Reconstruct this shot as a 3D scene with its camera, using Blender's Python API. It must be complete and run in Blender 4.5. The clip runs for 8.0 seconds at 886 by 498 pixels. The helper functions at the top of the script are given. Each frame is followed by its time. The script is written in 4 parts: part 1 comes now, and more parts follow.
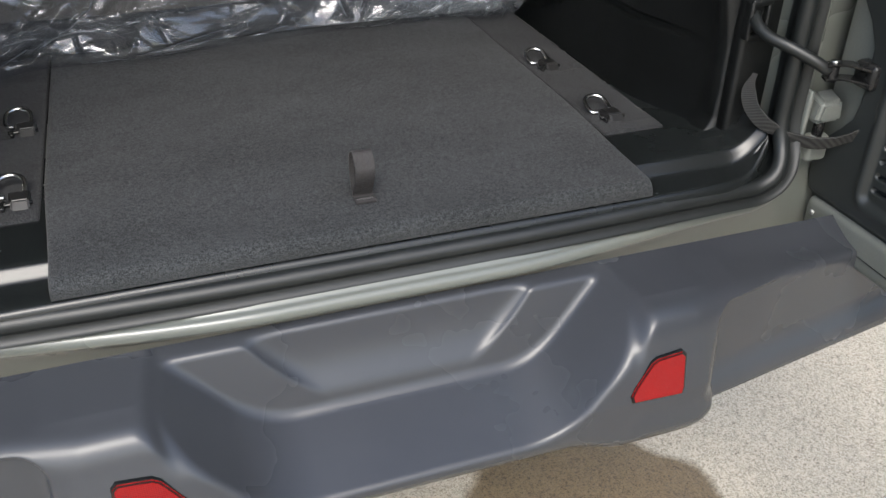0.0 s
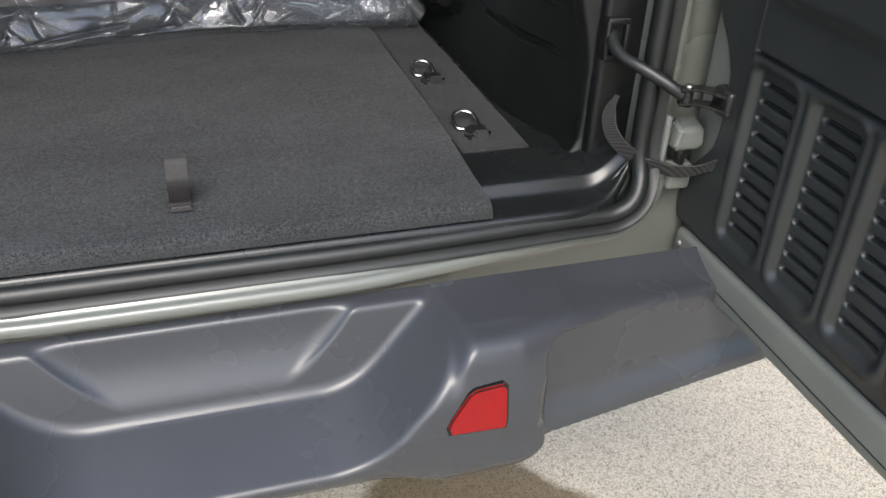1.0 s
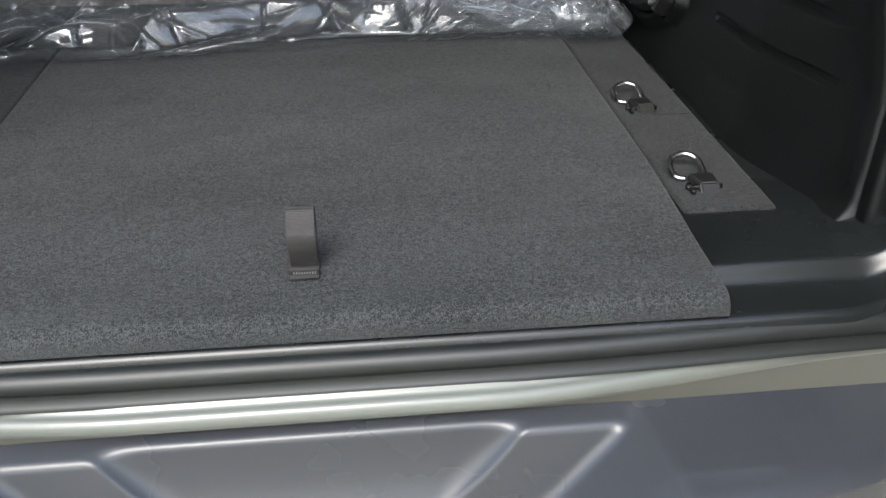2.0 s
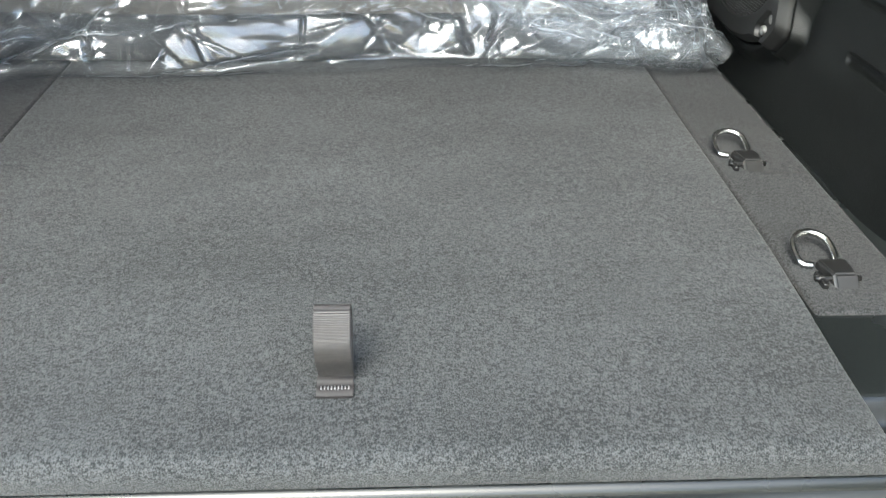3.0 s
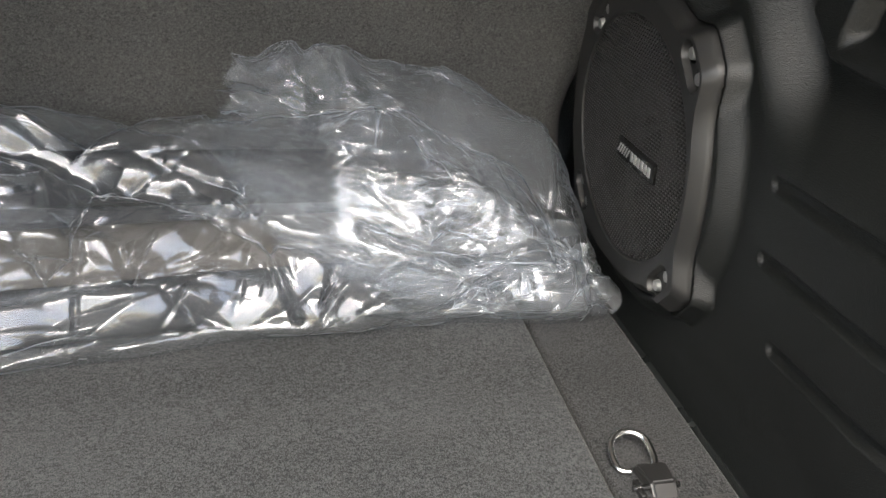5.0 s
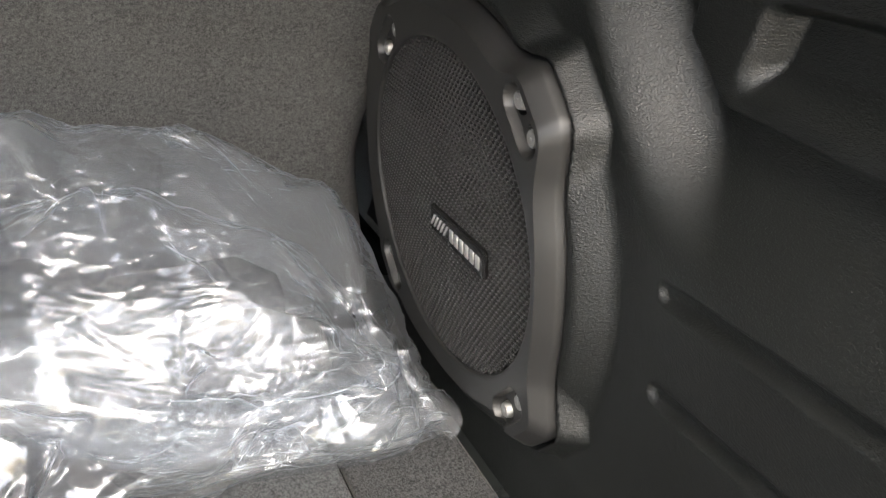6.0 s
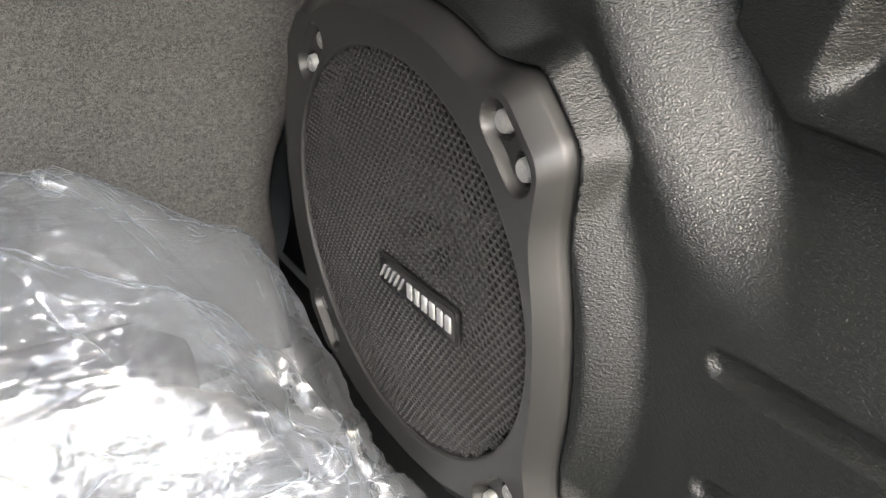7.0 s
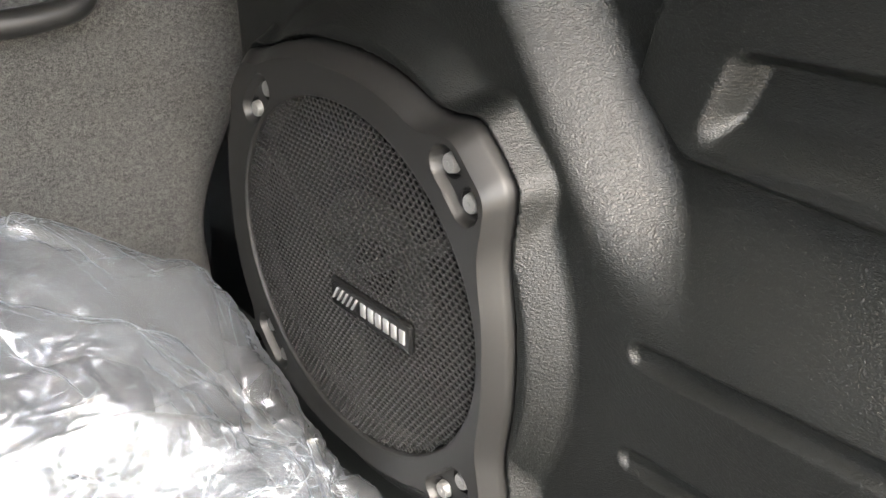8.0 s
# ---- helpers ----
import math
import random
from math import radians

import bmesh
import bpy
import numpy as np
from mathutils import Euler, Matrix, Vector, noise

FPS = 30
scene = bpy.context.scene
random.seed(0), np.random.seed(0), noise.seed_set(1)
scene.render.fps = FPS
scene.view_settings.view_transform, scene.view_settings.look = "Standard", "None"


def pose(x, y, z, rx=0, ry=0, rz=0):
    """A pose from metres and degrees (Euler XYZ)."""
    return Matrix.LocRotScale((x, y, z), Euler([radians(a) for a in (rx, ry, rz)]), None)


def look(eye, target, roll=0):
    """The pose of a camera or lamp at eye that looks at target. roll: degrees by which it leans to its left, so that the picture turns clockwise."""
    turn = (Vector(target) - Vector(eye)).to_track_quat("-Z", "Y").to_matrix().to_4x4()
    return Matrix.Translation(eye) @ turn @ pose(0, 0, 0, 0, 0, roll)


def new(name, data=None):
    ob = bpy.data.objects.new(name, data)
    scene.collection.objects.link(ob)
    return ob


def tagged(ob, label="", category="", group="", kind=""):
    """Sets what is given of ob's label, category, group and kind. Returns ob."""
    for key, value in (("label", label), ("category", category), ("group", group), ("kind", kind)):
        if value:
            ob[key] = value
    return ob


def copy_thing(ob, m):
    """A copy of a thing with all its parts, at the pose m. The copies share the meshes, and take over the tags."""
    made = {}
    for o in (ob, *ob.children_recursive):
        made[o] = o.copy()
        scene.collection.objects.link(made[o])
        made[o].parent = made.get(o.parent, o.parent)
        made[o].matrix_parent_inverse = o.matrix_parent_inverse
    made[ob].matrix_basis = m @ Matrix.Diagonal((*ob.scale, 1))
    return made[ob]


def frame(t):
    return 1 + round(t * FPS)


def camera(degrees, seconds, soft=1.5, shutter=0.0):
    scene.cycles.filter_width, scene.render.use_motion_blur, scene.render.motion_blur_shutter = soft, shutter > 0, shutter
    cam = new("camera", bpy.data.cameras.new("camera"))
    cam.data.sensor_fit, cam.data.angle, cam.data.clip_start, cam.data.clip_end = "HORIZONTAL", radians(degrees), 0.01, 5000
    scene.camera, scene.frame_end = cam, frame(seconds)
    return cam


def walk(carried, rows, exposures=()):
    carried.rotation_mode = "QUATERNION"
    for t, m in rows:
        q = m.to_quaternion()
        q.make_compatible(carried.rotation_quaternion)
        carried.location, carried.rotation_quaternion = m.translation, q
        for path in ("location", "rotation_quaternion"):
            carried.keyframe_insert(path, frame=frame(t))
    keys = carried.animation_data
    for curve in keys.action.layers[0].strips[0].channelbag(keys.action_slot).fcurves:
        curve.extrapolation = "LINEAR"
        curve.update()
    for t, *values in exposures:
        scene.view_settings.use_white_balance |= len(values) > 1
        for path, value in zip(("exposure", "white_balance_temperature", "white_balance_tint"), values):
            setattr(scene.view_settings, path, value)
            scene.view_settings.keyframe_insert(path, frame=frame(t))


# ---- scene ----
cam = camera(53.7, 8.0)
PATH = [
    (0, (-0.246, -0.901, 1.459), (0.329, 0.682, 0.381), 0.8),
    (0.5, (-0.083, -0.896, 1.461), (0.503, 0.69, 0.392), 0.1),
    (0.6, (-0.051, -0.911, 1.466), (0.519, 0.68, 0.396), 0.0),
    (1, (0.003, -0.931, 1.444), (0.553, 0.676, 0.388), 2.9),
    (1.3, (0.049, -0.941, 1.439), (0.407, 0.724, 0.391), 1.5),
    (1.5, (0.066, -0.907, 1.445), (0.331, 0.774, 0.394), 0.7),
    (1.7, (0.06, -0.807, 1.407), (0.288, 0.884, 0.364), 0.6),
    (2, (0.049, -0.626, 1.349), (0.242, 1.065, 0.298), 0.4),
    (2.2, (0.037, -0.53, 1.319), (0.225, 1.156, 0.259), 0.6),
    (3.3, (0.046, -0.408, 1.334), (0.096, 1.285, 0.27), 1.2),
    (3.5, (0.05, -0.392, 1.346), (0.052, 1.314, 0.302), 0.7),
    (4, (0.062, -0.313, 1.372), (0.028, 1.436, 0.402), 0.7),
    (4.5, (0.1, -0.212, 1.409), (0.072, 1.547, 0.459), -0.2),
    (5, (0.147, -0.102, 1.397), (0.479, 1.67, 0.532), 1.0),
    (5.2, (0.154, -0.033, 1.398), (0.672, 1.693, 0.531), 2.1),
    (6.3, (0.29, 0.222, 1.357), (1.029, 1.852, 0.464), -1.3),
    (6.5, (0.293, 0.258, 1.343), (1.083, 1.874, 0.467), -1.3),
    (7, (0.28, 0.291, 1.347), (1.181, 1.851, 0.477), -1.1),
    (7.5, (0.239, 0.287, 1.363), (1.258, 1.777, 0.503), -0.9),
    (8, (0.213, 0.258, 1.385), (1.336, 1.681, 0.54), -0.4),
]
EXPOSURES = [(0.0, 1.65, 6150, 7), (1.0, 1.8, 6200, 7), (1.6, 1.8, 6200, 6), (2.2, 2.3, 6100, 3), (3.3, 3.35, 6250, -1), (4.0, 3.5, 6450, 2), (4.6, 2.98, 6500, 5), (5.2, 2.9, 6600, 7), (6.4, 3.9, 6700, 8), (8.0, 4.3, 6750, 8)]
walk(cam, [(t, look(eye, target, roll)) for t, eye, target, roll in PATH], EXPOSURES)

# ---- light: a bright, hazy sky ----
world = bpy.data.worlds.new("sky")
scene.world = world
world.use_nodes = True
wn = world.node_tree.nodes
sky = wn.new("ShaderNodeTexSky")
sky.sky_type = 'NISHITA'
sky.sun_disc = False
SUN_UP, SUN_TURN = 49.0, 197.0
sky.sun_elevation, sky.sun_rotation = radians(SUN_UP), radians(SUN_TURN)
sky.air_density, sky.dust_density, sky.ozone_density = 1.0, 4.0, 1.0
wn["Background"].inputs["Strength"].default_value = 0.11
world.node_tree.links.new(sky.outputs["Color"], wn["Background"].inputs["Color"])
sun = new("sun", bpy.data.lights.new("sun", 'SUN'))
sun.data.energy, sun.data.angle, sun.data.color = 0.42, radians(28), (1.0, 0.985, 0.96)
a, e = radians(SUN_TURN), radians(SUN_UP)
sun.matrix_world = look((math.sin(a) * math.cos(e) * 20, math.cos(a) * math.cos(e) * 20, math.sin(e) * 20), (0, 0, 0))


# ---- materials ----
def nodes_of(name):
    m = bpy.data.materials.new(name)
    m.use_nodes = True
    return m, m.node_tree.nodes, m.node_tree.links, m.node_tree.nodes["Principled BSDF"]


def ramp(n, l, source, c0, c1, p0=0.35, p1=0.65):
    r = n.new("ShaderNodeValToRGB")
    r.color_ramp.elements[0].position, r.color_ramp.elements[1].position = p0, p1
    r.color_ramp.elements[0].color, r.color_ramp.elements[1].color = (*c0, 1), (*c1, 1)
    l.new(source, r.inputs["Fac"])
    return r.outputs["Color"]


def tex(n, l, coord, kind, scale, detail=3.0, stretch=None):
    t = n.new(kind)
    t.inputs["Scale"].default_value = scale
    if kind == "ShaderNodeTexNoise":
        t.inputs["Detail"].default_value = detail
    if stretch:
        mp = n.new("ShaderNodeMapping")
        mp.inputs["Scale"].default_value = stretch
        l.new(coord, mp.inputs["Vector"])
        coord = mp.outputs["Vector"]
    l.new(coord, t.inputs["Vector"])
    return t


def surface(name, dark, light, rough=0.5, metal=0.0, blotch=6.0, grain=400.0, bump=0.1, depth=0.0005, spread=0.06, coat=0.0, cells=False, spec=0.5):
    """A surface with variation at two scales, fine relief and uneven gloss."""
    m, n, l, b = nodes_of(name)
    co = n.new("ShaderNodeTexCoord").outputs["Object"]
    big = tex(n, l, co, "ShaderNodeTexNoise", blotch, 4)
    fine = tex(n, l, co, "ShaderNodeTexVoronoi" if cells else "ShaderNodeTexNoise", grain, 2)
    fine_out = fine.outputs["Distance"] if cells else fine.outputs["Fac"]
    mix = n.new("ShaderNodeMix")
    mix.data_type = 'FLOAT'
    mix.inputs[0].default_value = 0.4
    l.new(big.outputs["Fac"], mix.inputs[2])
    l.new(fine_out, mix.inputs[3])
    l.new(ramp(n, l, mix.outputs[0], dark, light, 0.3, 0.7), b.inputs["Base Color"])
    mr = n.new("ShaderNodeMapRange")
    mr.inputs["To Min"].default_value, mr.inputs["To Max"].default_value = max(rough - spread, 0.02), min(rough + spread, 1.0)
    l.new(big.outputs["Fac"], mr.inputs["Value"])
    l.new(mr.outputs["Result"], b.inputs["Roughness"])
    b.inputs["Metallic"].default_value = metal
    b.inputs["Coat Weight"].default_value = coat
    b.inputs["Specular IOR Level"].default_value = spec
    if bump:
        bp = n.new("ShaderNodeBump")
        bp.inputs["Strength"].default_value, bp.inputs["Distance"].default_value = bump, depth
        l.new(fine_out, bp.inputs["Height"])
        l.new(bp.outputs["Normal"], b.inputs["Normal"])
    return m


def carpet(name, dark, light, grain=800.0, clump=0.22):
    """Needle-felt carpet: flecked fibres over a soft, brushed nap."""
    m, n, l, b = nodes_of(name)
    co = n.new("ShaderNodeTexCoord").outputs["Object"]
    fib = tex(n, l, co, "ShaderNodeTexNoise", grain, 4, (1.0, 0.55, 1.0))
    tuft = tex(n, l, co, "ShaderNodeTexNoise", grain * 0.35, 3, (0.7, 1.0, 1.0))
    nap = tex(n, l, co, "ShaderNodeTexNoise", 5.0, 5, (1.0, 2.2, 1.0))
    mix = n.new("ShaderNodeMix")
    mix.data_type = 'FLOAT'
    mix.inputs[0].default_value = clump
    l.new(fib.outputs["Fac"], mix.inputs[2])
    l.new(tuft.outputs["Fac"], mix.inputs[3])
    add = n.new("ShaderNodeMath")
    add.operation = 'MULTIPLY_ADD'
    l.new(nap.outputs["Fac"], add.inputs[0])
    add.inputs[1].default_value = 0.13
    l.new(mix.outputs[0], add.inputs[2])
    l.new(ramp(n, l, add.outputs[0], dark, light, 0.47, 0.68), b.inputs["Base Color"])
    b.inputs["Roughness"].default_value = 0.95
    b.inputs["Specular IOR Level"].default_value = 0.15
    b.inputs["Sheen Weight"].default_value = 0.08
    b.inputs["Sheen Roughness"].default_value = 0.5
    bp = n.new("ShaderNodeBump")
    bp.inputs["Strength"].default_value, bp.inputs["Distance"].default_value = 0.7, 0.0012
    l.new(mix.outputs[0], bp.inputs["Height"])
    l.new(bp.outputs["Normal"], b.inputs["Normal"])
    return m


def webbing(name, dark, light, scale=900.0, way='Z'):
    """Woven nylon with ribs across its length."""
    m, n, l, b = nodes_of(name)
    co = n.new("ShaderNodeTexCoord").outputs["Object"]
    w = n.new("ShaderNodeTexWave")
    w.bands_direction = way
    w.inputs["Scale"].default_value, w.inputs["Distortion"].default_value = scale * 0.22, 0.3
    l.new(co, w.inputs["Vector"])
    f = tex(n, l, co, "ShaderNodeTexNoise", 300.0)
    mix = n.new("ShaderNodeMix")
    mix.data_type = 'FLOAT'
    mix.inputs[0].default_value = 0.35
    l.new(w.outputs["Fac"], mix.inputs[2])
    l.new(f.outputs["Fac"], mix.inputs[3])
    l.new(ramp(n, l, mix.outputs[0], dark, light, 0.1, 0.9), b.inputs["Base Color"])
    b.inputs["Roughness"].default_value = 0.45
    b.inputs["Specular IOR Level"].default_value = 0.3
    bp = n.new("ShaderNodeBump")
    bp.inputs["Strength"].default_value, bp.inputs["Distance"].default_value = 0.6, 0.0008
    l.new(mix.outputs[0], bp.inputs["Height"])
    l.new(bp.outputs["Normal"], b.inputs["Normal"])
    return m


def film(name, clear, milk, rough, tint, gloss=1.7, facets=0.25, top=0.26, haze_gloss=0.03):
    """Thin clear polythene: mostly see-through, glossy, slightly milky."""
    m, n, l, b = nodes_of(name)
    n.remove(b)
    out = n["Material Output"]
    co = n.new("ShaderNodeTexCoord").outputs["Object"]
    cloud = tex(n, l, co, "ShaderNodeTexNoise", 9.0, 5)
    crumple = tex(n, l, co, "ShaderNodeTexNoise", 70.0, 4)
    # sharp creases between small flat facets, over a soft ripple
    jitter = n.new("ShaderNodeMix")
    jitter.data_type = 'VECTOR'
    jitter.inputs[0].default_value = 0.012
    l.new(co, jitter.inputs[4])
    l.new(crumple.outputs["Color"], jitter.inputs[5])
    facet = tex(n, l, jitter.outputs[1], "ShaderNodeTexVoronoi", 52.0, 2, (0.5, 1.0, 1.0))
    soft = n.new("ShaderNodeBump")
    soft.inputs["Strength"].default_value, soft.inputs["Distance"].default_value = 0.18, 0.002
    l.new(crumple.outputs["Fac"], soft.inputs["Height"])
    bp = n.new("ShaderNodeBump")
    bp.inputs["Distance"].default_value = 0.006
    patch = n.new("ShaderNodeMapRange")
    patch.inputs["From Min"].default_value, patch.inputs["From Max"].default_value = 0.46, 0.62
    patch.inputs["To Min"].default_value, patch.inputs["To Max"].default_value = 0.3 * facets, facets
    l.new(cloud.outputs["Fac"], patch.inputs["Value"])
    l.new(patch.outputs["Result"], bp.inputs["Strength"])
    l.new(facet.outputs["Distance"], bp.inputs["Height"])
    l.new(soft.outputs["Normal"], bp.inputs["Normal"])
    clear_s = n.new("ShaderNodeBsdfTransparent")
    clear_s.inputs["Color"].default_value = (*tint, 1)
    gl = n.new("ShaderNodeBsdfGlossy")
    gl.inputs["Roughness"].default_value = rough
    gl.inputs["Color"].default_value = (0.95, 0.97, 1.0, 1)
    l.new(bp.outputs["Normal"], gl.inputs["Normal"])
    di = n.new("ShaderNodeBsdfDiffuse")
    di.inputs["Color"].default_value = (0.72, 0.76, 0.80, 1)
    tl = n.new("ShaderNodeBsdfTranslucent")
    tl.inputs["Color"].default_value = (0.72, 0.76, 0.80, 1)
    haze = n.new("ShaderNodeMixShader")
    haze.inputs[0].default_value = 0.35
    l.new(di.outputs[0], haze.inputs[1])
    l.new(tl.outputs[0], haze.inputs[2])
    # reflectance of a thin sheet, the same from both of its sides
    lw = n.new("ShaderNodeLayerWeight")
    lw.inputs["Blend"].default_value = 0.5
    l.new(bp.outputs["Normal"], lw.inputs["Normal"])
    steep = n.new("ShaderNodeMath")
    steep.operation = 'POWER'
    steep.inputs[1].default_value = 4.0
    l.new(lw.outputs["Facing"], steep.inputs[0])
    fr = n.new("ShaderNodeMath")
    fr.operation = 'MULTIPLY_ADD'
    fr.inputs[1].default_value, fr.inputs[2].default_value = 0.93, 0.06
    l.new(steep.outputs[0], fr.inputs[0])
    gain = n.new("ShaderNodeMath")
    gain.operation, gain.use_clamp = 'MULTIPLY_ADD', True
    gain.inputs[1].default_value, gain.inputs[2].default_value = gloss, clear
    l.new(fr.outputs[0], gain.inputs[0])
    cap = n.new("ShaderNodeMath")
    cap.operation = 'MINIMUM'
    cap.inputs[1].default_value = top
    l.new(gain.outputs[0], cap.inputs[0])
    mk = n.new("ShaderNodeMath")
    mk.operation, mk.use_clamp = 'MULTIPLY', True
    mk.inputs[1].default_value = milk
    l.new(cloud.outputs["Fac"], mk.inputs[0])
    m1 = n.new("ShaderNodeMixShader")
    l.new(mk.outputs[0], m1.inputs[0])
    l.new(clear_s.outputs[0], m1.inputs[1])
    l.new(haze.outputs[0], m1.inputs[2])
    m2 = n.new("ShaderNodeMixShader")
    l.new(cap.outputs[0], m2.inputs[0])
    l.new(m1.outputs[0], m2.inputs[1])
    l.new(gl.outputs[0], m2.inputs[2])
    sheen = n.new("ShaderNodeBsdfGlossy")
    sheen.inputs["Roughness"].default_value = 0.42
    sheen.inputs["Color"].default_value = (0.90, 0.94, 1.0, 1)
    l.new(soft.outputs["Normal"], sheen.inputs["Normal"])
    rim = n.new("ShaderNodeMath")
    rim.operation, rim.use_clamp = 'MULTIPLY_ADD', True
    rim.inputs[1].default_value, rim.inputs[2].default_value = 0.7, haze_gloss - 0.045
    l.new(fr.outputs[0], rim.inputs[0])
    lim = n.new("ShaderNodeMath")
    lim.operation = 'MINIMUM'
    lim.inputs[1].default_value = 0.25
    l.new(rim.outputs[0], lim.inputs[0])
    m3 = n.new("ShaderNodeMixShader")
    l.new(lim.outputs[0], m3.inputs[0])
    l.new(m2.outputs[0], m3.inputs[1])
    l.new(sheen.outputs[0], m3.inputs[2])
    l.new(m3.outputs[0], out.inputs["Surface"])
    return m


def concrete(name):
    """Exposed-aggregate paving, pale, with a damp stain under the vehicle."""
    m, n, l, b = nodes_of(name)
    co = n.new("ShaderNodeTexCoord").outputs["Object"]
    v = tex(n, l, co, "ShaderNodeTexVoronoi", 360.0)
    v2 = tex(n, l, co, "ShaderNodeTexVoronoi", 190.0)
    big = tex(n, l, co, "ShaderNodeTexNoise", 3.0, 5)
    sep = n.new("ShaderNodeSeparateColor")
    l.new(v.outputs["Color"], sep.inputs["Color"])
    stone = ramp(n, l, sep.outputs["Red"], (0.10, 0.078, 0.050), (0.56, 0.49, 0.37), 0.02, 0.60)
    sep2 = n.new("ShaderNodeSeparateColor")
    l.new(v2.outputs["Color"], sep2.inputs["Color"])
    stone2 = ramp(n, l, sep2.outputs["Green"], (0.24, 0.20, 0.145), (0.53, 0.475, 0.375), 0.0, 0.5)
    mx = n.new("ShaderNodeMix")
    mx.data_type = 'RGBA'
    mx.inputs[0].default_value = 0.45
    l.new(stone, mx.inputs[6])
    l.new(stone2, mx.inputs[7])
    # damp patch
    mp = n.new("ShaderNodeMapping")
    mp.inputs["Location"].default_value = (-0.47, -0.12, 0)
    l.new(co, mp.inputs["Vector"])
    ln = n.new("ShaderNodeVectorMath")
    ln.operation = 'LENGTH'
    l.new(mp.outputs["Vector"], ln.inputs[0])
    edge = n.new("ShaderNodeMath")
    edge.operation = 'MULTIPLY_ADD'
    l.new(big.outputs["Fac"], edge.inputs[0])
    edge.inputs[1].default_value = 0.22
    l.new(ln.outputs["Value"], edge.inputs[2])
    wet = n.new("ShaderNodeMapRange")
    wet.inputs["From Min"].default_value, wet.inputs["From Max"].default_value = 0.41, 0.385
    l.new(edge.outputs[0], wet.inputs["Value"])
    dk = n.new("ShaderNodeMix")
    dk.data_type, dk.blend_type = 'RGBA', 'MULTIPLY'
    dk.inputs[7].default_value = (0.36, 0.29, 0.19, 1)
    l.new(wet.outputs["Result"], dk.inputs[0])
    l.new(mx.outputs[2], dk.inputs[6])
    l.new(dk.outputs[2], b.inputs["Base Color"])
    rg = n.new("ShaderNodeMapRange")
    rg.inputs["To Min"].default_value, rg.inputs["To Max"].default_value = 0.85, 0.35
    l.new(wet.outputs["Result"], rg.inputs["Value"])
    l.new(rg.outputs["Result"], b.inputs["Roughness"])
    bp = n.new("ShaderNodeBump")
    bp.inputs["Strength"].default_value, bp.inputs["Distance"].default_value = 0.5, 0.003
    l.new(v.outputs["Distance"], bp.inputs["Height"])
    l.new(bp.outputs["Normal"], b.inputs["Normal"])
    return m


def leather(name, dark, light, rough, spec=0.5):
    """Moulded plastic with fine, lengthwise leather wrinkles."""
    m, n, l, b = nodes_of(name)
    co = n.new("ShaderNodeTexCoord").outputs["Object"]
    big = tex(n, l, co, "ShaderNodeTexNoise", 5.0, 4)
    wr = tex(n, l, co, "ShaderNodeTexNoise", 900.0, 2, (0.40, 0.40, 1.0))
    wr.inputs["Distortion"].default_value = 0.6
    peb = tex(n, l, co, "ShaderNodeTexVoronoi", 1500.0, 2, (0.6, 0.6, 1.0))
    mix = n.new("ShaderNodeMix")
    mix.data_type = 'FLOAT'
    mix.inputs[0].default_value = 0.35
    l.new(wr.outputs["Fac"], mix.inputs[2])
    l.new(peb.outputs["Distance"], mix.inputs[3])
    l.new(ramp(n, l, big.outputs["Fac"], dark, light, 0.3, 0.7), b.inputs["Base Color"])
    mr = n.new("ShaderNodeMapRange")
    mr.inputs["To Min"].default_value, mr.inputs["To Max"].default_value = rough - 0.06, rough + 0.06
    l.new(big.outputs["Fac"], mr.inputs["Value"])
    l.new(mr.outputs["Result"], b.inputs["Roughness"])
    b.inputs["Specular IOR Level"].default_value = spec
    bp = n.new("ShaderNodeBump")
    bp.inputs["Strength"].default_value, bp.inputs["Distance"].default_value = 1.0, 0.0007
    l.new(mix.outputs[0], bp.inputs["Height"])
    l.new(bp.outputs["Normal"], b.inputs["Normal"])
    return m


CARPET = carpet("charcoal_carpet", (0.013, 0.0137, 0.0142), (0.060, 0.063, 0.065), 900.0, 0.3)
CARPET_SIDE = carpet("side_carpet", (0.006, 0.006, 0.0064), (0.044, 0.045, 0.0465), 850.0)
SEAT_FELT = carpet("seat_back_felt", (0.027, 0.0267, 0.0254), (0.093, 0.092, 0.0873), 1150.0, 0.3)
BUMPER = surface("grained_bumper_plastic", (0.031, 0.0335, 0.039), (0.045, 0.048, 0.054), 0.27, 0, 4.0, 1500.0, 0.10, 0.0002, 0.05)
TRIM = leather("leather_grain_plastic", (0.0022, 0.0027, 0.0026), (0.0040, 0.0048, 0.0046), 0.42, 0.5)
RING = surface("fine_matt_plastic", (0.008, 0.008, 0.0079), (0.014, 0.014, 0.0138), 0.46, 0, 8.0, 2500.0, 0.15, 0.0002, 0.04)
GATE_TRIM = surface("gate_trim_plastic", (0.015, 0.0175, 0.0175), (0.026, 0.0295, 0.0295), 0.36, 0, 6.0, 1400.0, 0.2, 0.0003, 0.05)
SCUFF = surface("scuff_plate_plastic", (0.0068, 0.0080, 0.0080), (0.0130, 0.0150, 0.0152), 0.27, 0, 9.0, 900.0, 0.1, 0.0002, 0.08)
RUBBER = surface("black_rubber", (0.0066, 0.0078, 0.0077), (0.0130, 0.0150, 0.0148), 0.42, 0, 14.0, 700.0, 0.08, 0.0003, 0.06)
